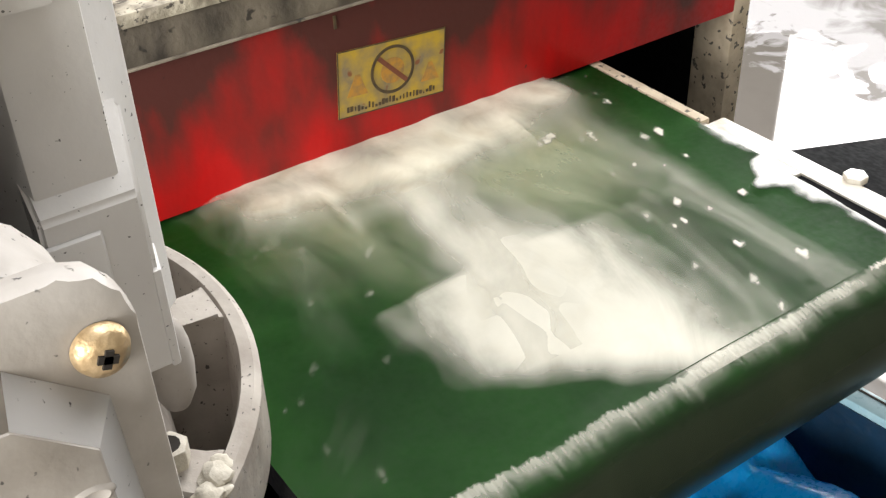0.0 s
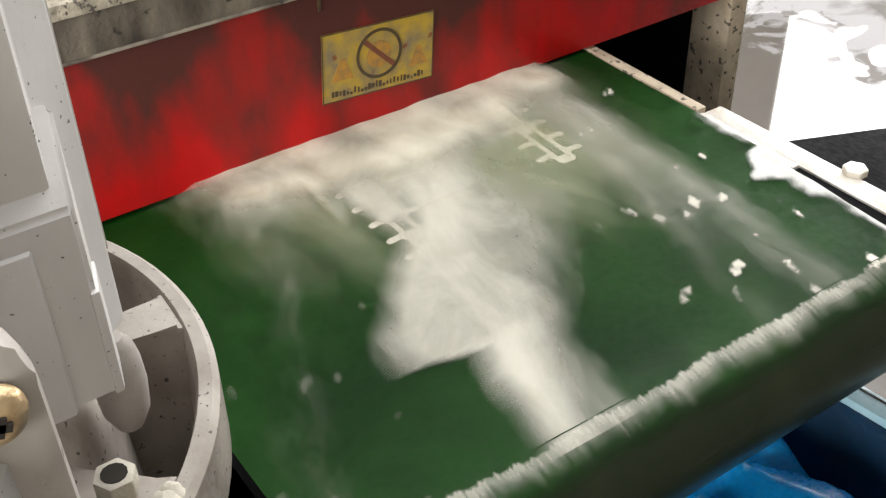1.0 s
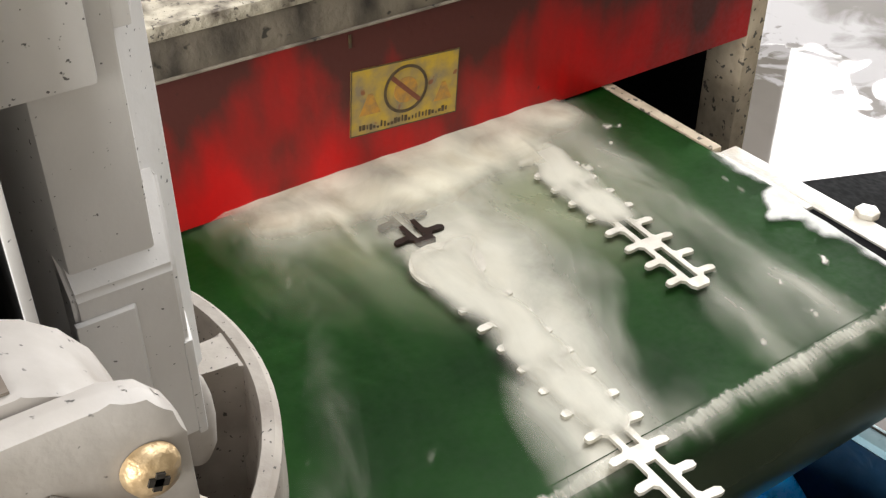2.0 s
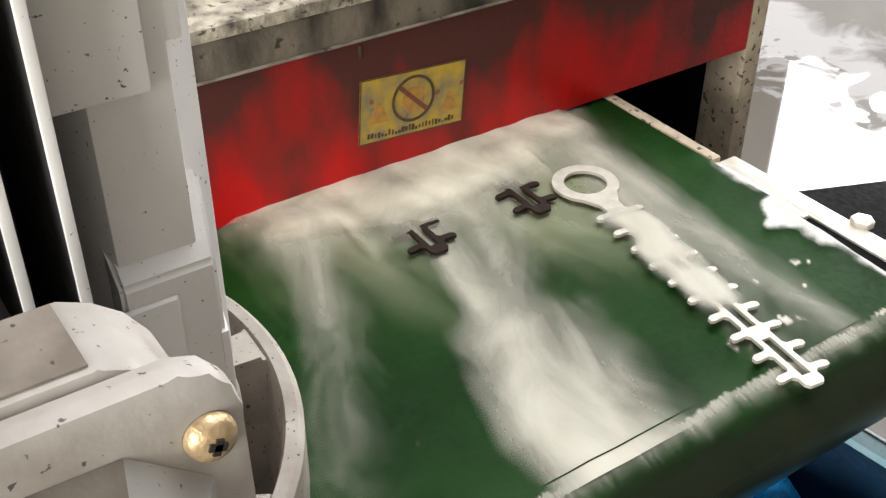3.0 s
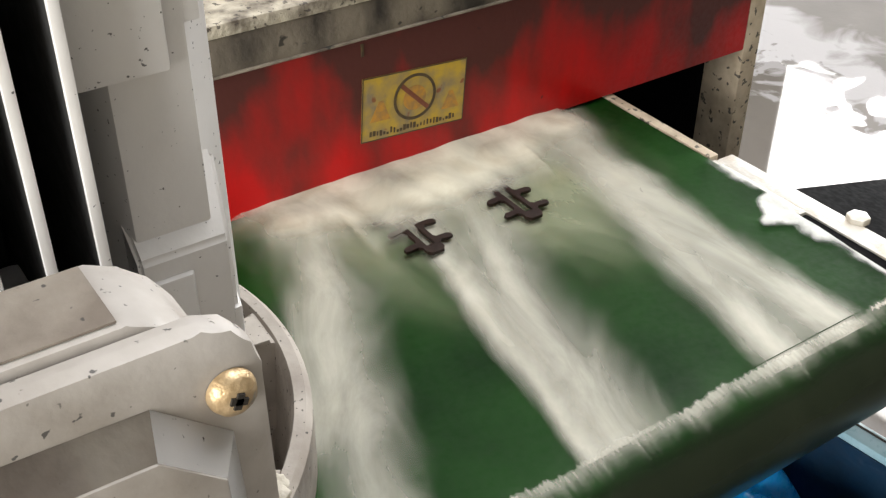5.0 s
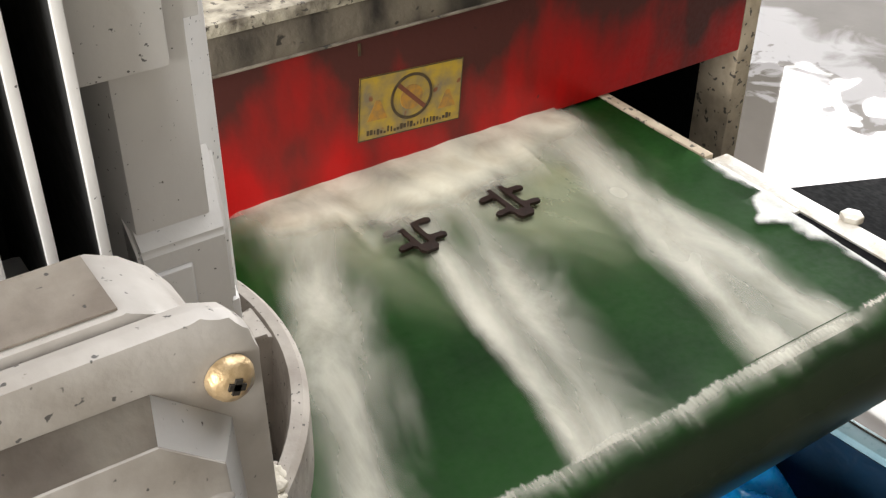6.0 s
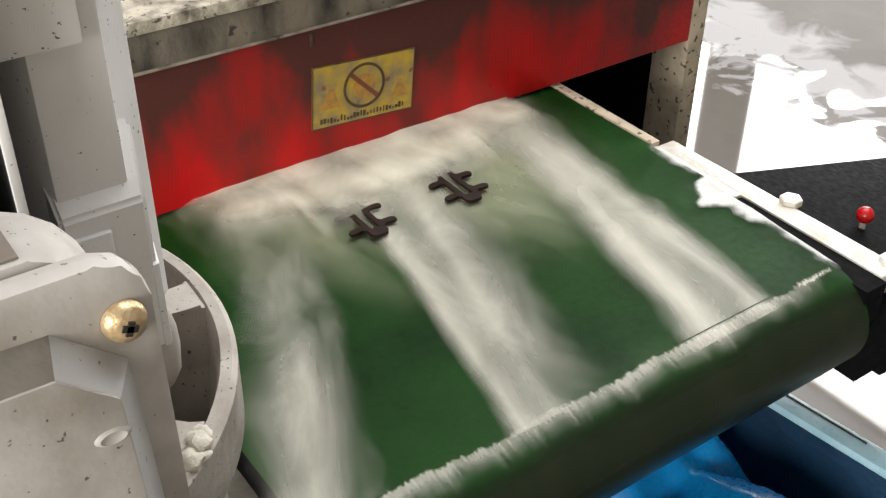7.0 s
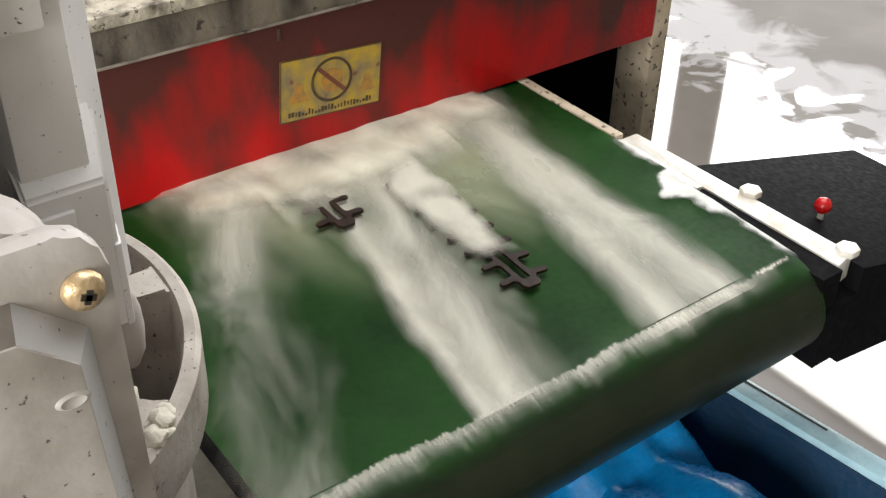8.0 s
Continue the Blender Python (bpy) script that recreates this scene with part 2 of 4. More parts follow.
def lathe(bm, profile, turns=48, centre=(0, 0, 0), start=0.0, sweep=360.0):
    """(radius, height) pairs turned round a vertical axis."""
    cx, cy, cz = centre
    full = abs(sweep) >= 360
    rings = []
    for i in range(turns if full else turns + 1):
        a = radians(start + sweep * i / turns)
        rings.append([bm.verts.new((cx + r * math.cos(a), cy + r * math.sin(a), cz + h)) for r, h in profile])
    for i in range(turns):
        a, b = rings[i], rings[(i + 1) % len(rings)]
        for j in range(len(profile) - 1):
            bm.faces.new((a[j], b[j], b[j + 1], a[j + 1]))
    bmesh.ops.remove_doubles(bm, verts=bm.verts, dist=1e-6)
    return bm


def finish(bm, name, mat, smooth=False):
    bmesh.ops.recalc_face_normals(bm, faces=bm.faces)
    me = bpy.data.meshes.new(name)
    bm.to_mesh(me)
    bm.free()
    if mat:
        me.materials.append(mat)
    if smooth:
        for p in me.polygons:
            p.use_smooth = True
        me.set_sharp_from_angle(angle=radians(38))
    return me


def thing(name, label, category, at=(0, 0, 0), group="", kind=""):
    ob = new(name)
    ob.location = at
    return tagged(ob, label, category, group, kind)


def part(name, bm, mat, parent, label="", smooth=True):
    ob = new(name, finish(bm, name, mat, smooth))
    ob.parent = parent
    if label:
        ob["label"] = label
    return ob


def solo(name, bm, mat, label, category, group="", kind="", smooth=True):
    return tagged(new(name, finish(bm, name, mat, smooth)), label, category, group, kind)


# ---- the shed ----
def shed():
    bm = bmesh.new()
    box(bm, -40, 40, -40, 40, FLOOR - 0.2, FLOOR)
    solo("floor", bm, FLOORMAT, "grey concrete workshop floor with bright puddles of water", "floor", kind="structure")
    bm = bmesh.new()
    # unseen ceiling; its hole is cut for the added roof lamp
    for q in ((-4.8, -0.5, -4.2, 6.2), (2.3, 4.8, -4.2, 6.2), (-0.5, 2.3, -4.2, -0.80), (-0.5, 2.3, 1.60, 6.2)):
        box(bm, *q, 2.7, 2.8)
    solo("ceiling", bm, ROOF, "unseen grey ceiling over the workshop, open above the roof lamp", "ceiling", kind="structure")
    # walls with wide openings: sill, head and piers
    def pierced(name, along, at, lo, hi, gaps, z0, z1):
        bm = bmesh.new()
        def slab(a0, a1, c0, c1):
            if along == "y":
                box(bm, at - 0.1, at + 0.1, a0, a1, c0, c1)
            else:
                box(bm, a0, a1, at - 0.1, at + 0.1, c0, c1)
        slab(lo, hi, FLOOR, z0)
        slab(lo, hi, z1, 2.7)
        edges = [lo] + [e for g in gaps for e in g] + [hi]
        for a0, a1 in zip(edges[::2], edges[1::2]):
            slab(a0, a1, z0, z1)
        solo(name, bm, CONCRETE, "plain rendered workshop wall with wide open window bays", "wall", kind="structure", smooth=False)
    pierced("wall_east", "y", 4.6, -4.2, 6.2, [(1.2, 3.17), (3.56, 5.2)], 0.2, 2.66)
    pierced("wall_north", "x", 6.1, -4.5, 4.5, [(-3.9, -3.7)], 0.6, 2.4)
    # unseen wall; its opening is made for the west fill lamp
    pierced("wall_west", "y", -4.6, -4.2, 6.2, [(-3.7, -0.1)], 0.3, 2.1)
    pierced("wall_south", "x", -4.1, -4.5, 4.5, [(3.9, 4.0)], 0.3, 2.1)


shed()


# ---- the machine ----
BELT_L, BELT_R, ROLL_Y, ROLL_R = -0.538, -0.004, -0.392, 0.048


def belt_edge(y):
    """The belt's outer edge: it steps in beside the adjusting slot and tapers to the roller."""
    return BELT_R - 0.009 * max(0.0, min(1.0, (-0.24 - y) / 0.03)) - 0.05 * max(0.0, -0.27 - max(y, ROLL_Y))


def conveyor():
    top = thing("conveyor", "wet green conveyor belt running over a roller at the grinder's outlet", "conveyor belt")
    # the belt: flat run, round the roller, and back below
    pts = [(0.55 - 0.9417 * i / 40, 0.0) for i in range(41)]
    pts += [(ROLL_Y - ROLL_R * math.sin(radians(a)), -ROLL_R + ROLL_R * math.cos(radians(a))) for a in range(6, 181, 6)]
    pts += [(ROLL_Y + 0.9417 * i / 6, -2 * ROLL_R) for i in range(1, 7)]
    bm = bmesh.new()
    cols = 30
    grid = []
    for y, z in pts:
        row = []
        for i in range(cols + 1):
            x = BELT_L + (belt_edge(y) - BELT_L) * i / cols
            row.append(bm.verts.new((x, y, z + (0.0012 * noise.noise(Vector((x * 7, y * 7, 3))) if z == 0 else 0))))
        grid.append(row)
    for a, b in zip(grid, grid[1:]):
        for i in range(cols):
            bm.faces.new((a[i], a[i + 1], b[i + 1], b[i]))
    bmesh.ops.solidify(bm, geom=list(bm.faces), thickness=-0.004)
    bmesh.ops.translate(bm, vec=(0, 0, -max(v.co.z for v in bm.verts if abs(v.co.y) < 0.1)), verts=bm.verts)
    part("belt", bm, GREEN, top, "wet green belt")
    bm = bmesh.new()
    lathe(bm, [(0.0, BELT_L - 0.012), (0.02, BELT_L - 0.012), (0.02, BELT_L + 0.01), (ROLL_R - 0.006, BELT_L + 0.01), (ROLL_R - 0.006, BELT_R - 0.01), (0.02, BELT_R - 0.01), (0.02, BELT_R + 0.012), (0.0, BELT_R + 0.012)], 32)
    bmesh.ops.transform(bm, matrix=Matrix.Translation((0, ROLL_Y, -ROLL_R)) @ Matrix.Rotation(radians(90), 4, "Y"), verts=bm.verts)
    part("roller", bm, BLACK, top, "dark steel end roller")
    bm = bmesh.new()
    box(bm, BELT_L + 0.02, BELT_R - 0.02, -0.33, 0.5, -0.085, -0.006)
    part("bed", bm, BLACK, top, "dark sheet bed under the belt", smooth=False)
    return top


CONVEYOR = conveyor()


def machine():
    top = thing("grinding_machine", "large red wet grinding machine with crusted steel ledge", "machine")
    bm = bmesh.new()
    box(bm, -0.95, 0.203, 0.0, 0.016, 0.004, 0.146, 0.002)
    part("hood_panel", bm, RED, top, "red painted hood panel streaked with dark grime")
    bm = bmesh.new()
    box(bm, -0.303, -0.3005, -0.0012, -0.0002, 0.127, 0.139)
    part("scratch", bm, INK, top, "short dark scrape in the paint", smooth=False)
    bm = bmesh.new()
    box(bm, -0.95, 0.203, -0.004, 0.03, 0.1465, 0.179, 0.002)
    part("stained_strip", bm, TRIM, top, "dark stained steel strip over the red panel")
    bm = bmesh.new()
    box(bm, -0.95, 0.203, -0.0058, 0.0, 0.1446, 0.1468, 0.0006)
    part("lip", bm, EDGE, top, "pale worn lower edge")
    bm = bmesh.new()
    box(bm, -0.95, 0.203, -0.008, 0.6, 0.180, 0.192, 0.002)
    part("ledge", bm, LEDGE, top, "flat ledge crusted with dried slurry")
    bm = bmesh.new()
    box(bm, 0.2035, 0.229, 0.0, 0.056, -0.16, 0.30, 0.002)
    part("corner_post", bm, POST, top, "stained beige steel corner post with dark spots")
    # inner walls are coloured black to carry the shade inside the hood
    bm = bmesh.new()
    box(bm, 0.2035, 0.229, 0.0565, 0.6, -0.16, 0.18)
    part("inner_side", bm, BLACK, top, "inner side wall, black for the shade inside the hood", smooth=False)
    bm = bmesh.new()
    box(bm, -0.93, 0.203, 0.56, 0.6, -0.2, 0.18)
    part("back_wall", bm, BLACK, top, "inner back wall, black for the shade inside the hood", smooth=False)
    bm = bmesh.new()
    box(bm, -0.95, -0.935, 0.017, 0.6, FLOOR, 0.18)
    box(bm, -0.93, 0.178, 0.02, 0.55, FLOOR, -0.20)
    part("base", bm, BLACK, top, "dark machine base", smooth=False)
    return top


machine()


def frame_rail():
    top = CONVEYOR
    bm = bmesh.new()
    prism(bm, [(0.0055, -0.425), (0.032, -0.420), (0.028, -0.152), (0.0055, -0.152)], "z", -0.030, -0.004, 0.002)
    rail = part("side_rail", bm, WETSTEEL, top, "bright wet steel rail with clinging foam")
    # black block nearly flush with the rail carries the slot's shade
    bm = bmesh.new()
    box(bm, -0.0215, 0.005, -0.43, -0.266, -0.045, -0.0058)
    part("slot", bm, BLACK, top, "black strip for the shade in the adjusting slot", smooth=False)
    bm = bmesh.new()
    box(bm, -0.0035, 0.005, -0.2655, -0.152, -0.030, -0.003, 0.002)
    part("slurry_fill", bm, WETSTEEL, rail, "white slurry filling the slot's end")
    bm = bmesh.new()
    box(bm, -0.0025, 0.009, -0.1515, 0.30, -0.030, 0.001, 0.0015)
    part("edge_strip", bm, POST, top, "thin stained strip along the belt edge")
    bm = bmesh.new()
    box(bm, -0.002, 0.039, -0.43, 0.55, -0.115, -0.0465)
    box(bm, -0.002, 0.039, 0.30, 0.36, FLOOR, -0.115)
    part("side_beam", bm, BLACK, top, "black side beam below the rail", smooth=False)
    for y in (-0.300, -0.415):
        bm = bmesh.new()
        prism(bm, [(0.011 * math.cos(radians(60 * i)), 0.011 * math.sin(radians(60 * i))) for i in range(6)], "z", -0.006, 0.001, 0.0015)
        bmesh.ops.transform(bm, matrix=Matrix.Translation((0.034 if y > -0.35 else 0.030, y, 0)), verts=bm.verts)
        part("nut", bm, WETSTEEL, rail, "wet hexagon nut")
    return top


frame_rail()


def black_cover():
    top = thing("drip_cover", "black sloping sheet cover beside the conveyor rail", "cover")
    bm = bmesh.new()
    prism(bm, [(0.0400, -0.018), (0.345, -0.098), (0.345, -0.175), (0.0400, -0.13)], "y", -0.43, -0.213, 0.003)
    part("shell", bm, BLACK, top, "black painted sheet shell")
    bm = bmesh.new()
    lathe(bm, [(0.0, 0.0), (0.003, 0.0), (0.003, 0.012), (0.0, 0.012)], 12, (0.093, -0.343, -0.034))
    stalk = part("stalk", bm, WETSTEEL, top, "thin bright stalk")
    bm = bmesh.new()
    bmesh.ops.create_icosphere(bm, subdivisions=3, radius=0.0085)
    bmesh.ops.translate(bm, vec=(0.093, -0.343, -0.017), verts=bm.verts)
    part("ball", bm, REDKNOB, stalk, "red plastic ball")
    return top


black_cover()


def tub():
    top = thing("water_tub", "blue plastic tub with a pale rim catching the run-off", "tub")
    top.matrix_world = Matrix.Translation((0.1, -0.29, 0)) @ Matrix.Rotation(radians(6.5), 4, "Z") @ Matrix.Translation((-0.1, 0.29, 0))
    x0, x1, y0, y1, z0, z1, w = -0.52, 0.100, -0.80, -0.12, -0.52, -0.30, 0.012
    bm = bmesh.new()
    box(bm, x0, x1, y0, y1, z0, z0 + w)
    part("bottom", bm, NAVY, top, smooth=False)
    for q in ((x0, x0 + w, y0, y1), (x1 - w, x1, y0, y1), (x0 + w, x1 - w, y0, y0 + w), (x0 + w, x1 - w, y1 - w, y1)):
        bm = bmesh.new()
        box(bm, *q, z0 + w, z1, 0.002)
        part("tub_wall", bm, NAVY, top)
    for q in ((x1 - 0.013, x1 + 0.015, y0, y1),):
        bm = bmesh.new()
        box(bm, *q, z1 + 0.001, z1 + 0.012, 0.003)
        rim = part("rim", bm, BLUERIM, top, "pale blue wet rim")
        bm = bmesh.new()
        box(bm, x1 + 0.0065, x1 + 0.0090, -0.40, -0.27, z1 + 0.0105, z1 + 0.0128)
        part("slit", bm, HOLE, rim, "dark strip for the shade in the rim's slit", smooth=False)
    bm = bmesh.new()
    box(bm, x0 + 0.02, x1 - 0.02, y0 + 0.02, y1 - 0.02, FLOOR, z0 - 0.001)
    part("stand", bm, BLACK, top, "dark stand", smooth=False)
    return top


def plastic_bag():
    """A crumpled sheet lying in the tub."""
    bm = bmesh.new()
    n = 46
    grid = []
    for j in range(n + 1):
        row = []
        for i in range(n + 1):
            x, y = -0.24 + 0.29 * i / n, -0.56 + 0.42 * j / n
            fold = abs(noise.noise(Vector((x * 10 + y * 3, y * 3.5, 3))))
            h = 0.085 * fold + 0.018 * noise.noise(Vector((x * 20, y * 8, 8))) + 0.004 * abs(noise.noise(Vector((x * 60, y * 30, 5))))
            drop = 0.10 * max(0.0, (-0.06 - x) / 0.15) ** 2 + 0.05 * max(0.0, (x - 0.0) / 0.05) ** 2
            row.append(bm.verts.new((x, y, max(-0.505, -0.350 + 1.5 * h - drop))))
        grid.append(row)
    for a, b in zip(grid, grid[1:]):
        for i in range(n):
            bm.faces.new((a[i], a[i + 1], b[i + 1], b[i]))
    bmesh.ops.solidify(bm, geom=list(bm.faces), thickness=0.002)
    solo("plastic_bag", bm, BLUE, "crumpled bright blue plastic bag lying in the tub", "bag")


tub()
plastic_bag()

# ---- the motor ----
MX, MY = -0.727, -0.405


def motor():
    top = thing("electric_motor", "grey cast electric motor standing upright on a round flange", "motor")
    c = (MX, MY, 0)
    # flange dish with an outer rim, seen open from above
    bm = bmesh.new()
    lathe(bm, [(0.06, 0.135), (0.108, 0.138), (0.120, 0.146), (0.129, 0.162), (0.1325, 0.227), (0.1340, 0.2305), (0.139, 0.2305), (0.1415, 0.228), (0.1415, 0.196), (0.139, 0.192), (0.128, 0.176), (0.128, 0.02), (0.06, 0.02)], 96, c)
    part("flange", bm, GREY_DIRTY, top, "round cast flange with open pockets, speckled with grime")
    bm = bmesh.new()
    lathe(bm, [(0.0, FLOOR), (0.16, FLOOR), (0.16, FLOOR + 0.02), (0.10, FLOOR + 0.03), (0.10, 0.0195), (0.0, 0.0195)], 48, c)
    part("pedestal", bm, DARKCAST, top, "dark pedestal under the flange")
    for a in range(-183, 177, 45):
        bm = bmesh.new()
        prism(bm, [(0.09, -0.010), (0.108, -0.0062), (0.120, -0.0075), (0.1330, -0.0135), (0.1330, 0.0135), (0.120, 0.0075), (0.108, 0.0062), (0.09, 0.010)], "z", 0.134, 0.2300, 0.0022)
        bmesh.ops.transform(bm, matrix=Matrix.Translation(c) @ Matrix.Rotation(radians(a), 4, "Z"), verts=bm.verts)
        part("web", bm, GREY_DIRTY, top)
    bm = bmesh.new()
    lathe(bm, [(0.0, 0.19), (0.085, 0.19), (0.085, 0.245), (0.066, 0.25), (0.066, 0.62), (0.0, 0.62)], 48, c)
    part("frame_core", bm, DARKCAST, top, "core between the fins, coloured dark for the shade there")
    # sides take the shade colour, edges the plain casting grey
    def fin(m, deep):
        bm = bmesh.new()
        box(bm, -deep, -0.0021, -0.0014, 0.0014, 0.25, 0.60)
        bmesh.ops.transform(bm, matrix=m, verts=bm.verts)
        plate = part("cooling_fin", bm, DARKCAST, top, "thin cooling fin, sides coloured dark for shade, with a pale edge", smooth=False)
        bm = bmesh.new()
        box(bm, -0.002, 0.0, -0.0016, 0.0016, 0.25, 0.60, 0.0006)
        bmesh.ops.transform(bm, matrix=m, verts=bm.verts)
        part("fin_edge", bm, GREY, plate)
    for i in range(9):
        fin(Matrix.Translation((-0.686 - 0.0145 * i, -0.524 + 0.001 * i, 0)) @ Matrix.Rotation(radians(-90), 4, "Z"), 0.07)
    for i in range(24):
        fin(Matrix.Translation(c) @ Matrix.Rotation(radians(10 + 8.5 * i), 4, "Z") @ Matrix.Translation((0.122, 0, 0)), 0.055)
    # mounting pad: a tall stepped rib
    bm = bmesh.new()
    prism(bm, [(-0.690, -0.44), (-0.670, -0.500), (-0.645, -0.500), (-0.642, -0.486), (-0.628, -0.473), (-0.632, -0.42), (-0.660, -0.40)], "z", 0.284, 0.60, 0.0012)
    part("mounting_rib", bm, GREY, top, "tall smooth cast rib with stepped bosses")
    # sloping step half way down, and the two blocks under it
    bm = bmesh.new()
    prism(bm, [(-0.672, -0.5048), (-0.6415, -0.5048), (-0.636, -0.484), (-0.672, -0.484)], "z", 0.284, 0.350)
    for v in bm.verts:
        if v.co.z > 0.34 and v.co.y > -0.49:
            v.co.z += 0.022
    bmesh.ops.bevel(bm, geom=list(bm.edges), offset=0.0014, segments=3, affect="EDGES")
    part("step", bm, GREY, top, "sloping cast step")
    bm = bmesh.new()
    prism(bm, [(-0.673, -0.5072), (-0.6560, -0.5072), (-0.6545, -0.5040), (-0.673, -0.5040)], "z", 0.284, 0.3425, 0.0011)
    part("pad", bm, GREY, top)
    bm = bmesh.new()
    prism(bm, [(-0.6435, -0.5056), (-0.6405, -0.5052), (-0.6365, -0.490), (-0.6435, -0.490)], "z", 0.284, 0.322, 0.0010)
    part("lower_boss", bm, GREY, top)
    bm = bmesh.new()
    lathe(bm, [(0.0, 0.266), (0.0045, 0.265), (0.0075, 0.261), (0.0090, 0.254), (0.0095, 0.244), (0.0085, 0.232), (0.005, 0.224)], 24, (-0.631, -0.456, 0))
    part("rib_foot", bm, GREY_LID, top, "rounded cast foot joining rib and flange")
    bm = bmesh.new()
    prism(bm, [(-0.684, -0.506), (-0.653, -0.506), (-0.6505, -0.488), (-0.684, -0.488)], "z", 0.411, 0.60, 0.0015)
    part("upper_boss", bm, GREY, top)
    bm = bmesh.new()
    prism(bm, [(-0.6495, -0.4995), (-0.640, -0.4995), (-0.634, -0.482), (-0.6495, -0.482)], "z", 0.421, 0.60, 0.0012)
    part("upper_boss", bm, GREY, top)
    # terminal box
    bm = bmesh.new()
    prism(bm, [(-0.82, 0.400), (-0.702, 0.400), (-0.6945, 0.3965), (-0.688, 0.391), (-0.683, 0.3835), (-0.680, 0.374), (-0.679, 0.362), (-0.679, 0.22), (-0.82, 0.22)], "y", -0.594, -0.566, 0.0018)
    terminal = part("terminal_box", bm, GREY_LID, top, "cast terminal box with a screwed lid")
    bm = bmesh.new()
    prism(bm, [(-0.83, 0.399), (-0.689, 0.399), (-0.682, 0.3965), (-0.6775, 0.391), (-0.6755, 0.384), (-0.673, 0.20), (-0.83, 0.20)], "y", -0.604, -0.5945, 0.0042)
    film_bm = bmesh.new()
    prism(film_bm, [(-0.815, -0.592), (-0.7035, -0.592), (-0.7035, -0.568), (-0.815, -0.568)], "z", 0.4002, 0.4008)
    part("grime", film_bm, GRIME, terminal, "brown grime settled on the box's top", smooth=False)
    neck = bmesh.new()
    box(neck, -0.80, -0.70, -0.565, -0.48, 0.24, 0.35, 0.004)
    part("neck", neck, GREY, terminal)
    lid = part("lid", bm, GREY_LID, terminal, "smooth grey lid with a raised middle")
    bm = bmesh.new()
    lo = [(-0.82, 0.3875), (-0.7035, 0.3845), (-0.6855, 0.3685), (-0.6825, 0.30), (-0.6805, 0.21), (-0.82, 0.21)]
    hi = [(-0.82, 0.3805), (-0.7065, 0.3785), (-0.692, 0.3655), (-0.6895, 0.30), (-0.688, 0.22), (-0.82, 0.22)]
    bm.free()
    # upper slope is browner; the others take paler paint for the light they catch
    for i in range(5):
        bm = bmesh.new()
        a, b = (lo[i], hi[i]), (lo[i + 1], hi[i + 1])
        q = [bm.verts.new((a[0][0], -0.6042, a[0][1])), bm.verts.new((b[0][0], -0.6042, b[0][1])), bm.verts.new((b[1][0], -0.6140, b[1][1])), bm.verts.new((a[1][0], -0.6140, a[1][1]))]
        bm.faces.new(q)
        bmesh.ops.solidify(bm, geom=list(bm.faces), thickness=0.0006)
        part("panel_slope", bm, GRIME if i == 0 else GREY, lid, "darker brown upper slope" if i == 0 else "slope of the raised middle, paler for the light it catches", smooth=False)
    bm = bmesh.new()
    prism(bm, hi, "y", -0.6148, -0.6130, 0.0007)
    part("raised_panel", bm, GREY_LID, lid, "raised middle dulled by brown grime")
    bm = bmesh.new()
    lathe(bm, [(0.0, 0.0004), (0.0016, 0.0005), (0.0024, 0.0010), (0.0030, 0.0006), (0.0034, 0.0)], 24)
    bmesh.ops.transform(bm, matrix=Matrix.Translation((-0.6962, -0.6147, 0.3550)) @ Matrix.Rotation(radians(90), 4, "X") @ Matrix.Diagonal((1.5, 0.8, 1, 1)), verts=bm.verts)
    part("mould_mark", bm, GREY_LID, lid, "small oval casting mark")
    for x, z in ((-0.685, 0.381),):
        bm = bmesh.new()
        lathe(bm, [(0.0, 0.0045), (0.003, 0.0043), (0.0052, 0.003), (0.0060, 0.001), (0.0060, 0.0)], 28)
        bmesh.ops.transform(bm, matrix=Matrix.Translation((x, -0.6043, z)) @ Matrix.Rotation(radians(90), 4, "X"), verts=bm.verts)
        head = part("screw", bm, BRASS, lid, "brass coloured cross-head screw")
        for turn in (20, 110):
            bm = bmesh.new()
            box(bm, -0.0021, 0.0021, -0.0050, -0.0038, -0.0009, 0.0009)
            bmesh.ops.transform(bm, matrix=Matrix.Translation((x, -0.6043, z)) @ Matrix.Rotation(radians(turn), 4, "Y"), verts=bm.verts)
            part("recess", bm, HOLE, head, smooth=False)
    bm = bmesh.new()
    lathe(bm, [(0.072, 0.30), (0.084, 0.262), (0.096, 0.236), (0.102, 0.20), (0.106, 0.139)], 72, c)
    part("end_bell", bm, GREY_DIRTY, top, "sloping end bell above the flange")
    # flange bolt with a lump of dried slurry beside it, and slurry at the rib's foot
    bm = bmesh.new()
    lathe(bm, [(0.0, 0.2294), (0.010, 0.2294), (0.0125, 0.226), (0.014, 0.14)], 24, (-0.6485, -0.494, 0))
    part("bolt_boss", bm, GREY_DIRTY, top)
    bm = bmesh.new()
    prism(bm, [(0.0075 * math.cos(radians(60 * i)), 0.0075 * math.sin(radians(60 * i))) for i in range(6)], "z", 0.2296, 0.2385, 0.001)
    bmesh.ops.transform(bm, matrix=Matrix.Translation((-0.6485, -0.494, 0.004)), verts=bm.verts)
    bolt = part("flange_bolt", bm, CRUST, top, "slurry-crusted socket bolt")
    bm = bmesh.new()
    lathe(bm, [(0.0, 0.2428), (0.0045, 0.2428), (0.0045, 0.2420), (0.0, 0.2420)], 12, (-0.6485, -0.494, 0))
    part("socket", bm, HOLE, bolt)
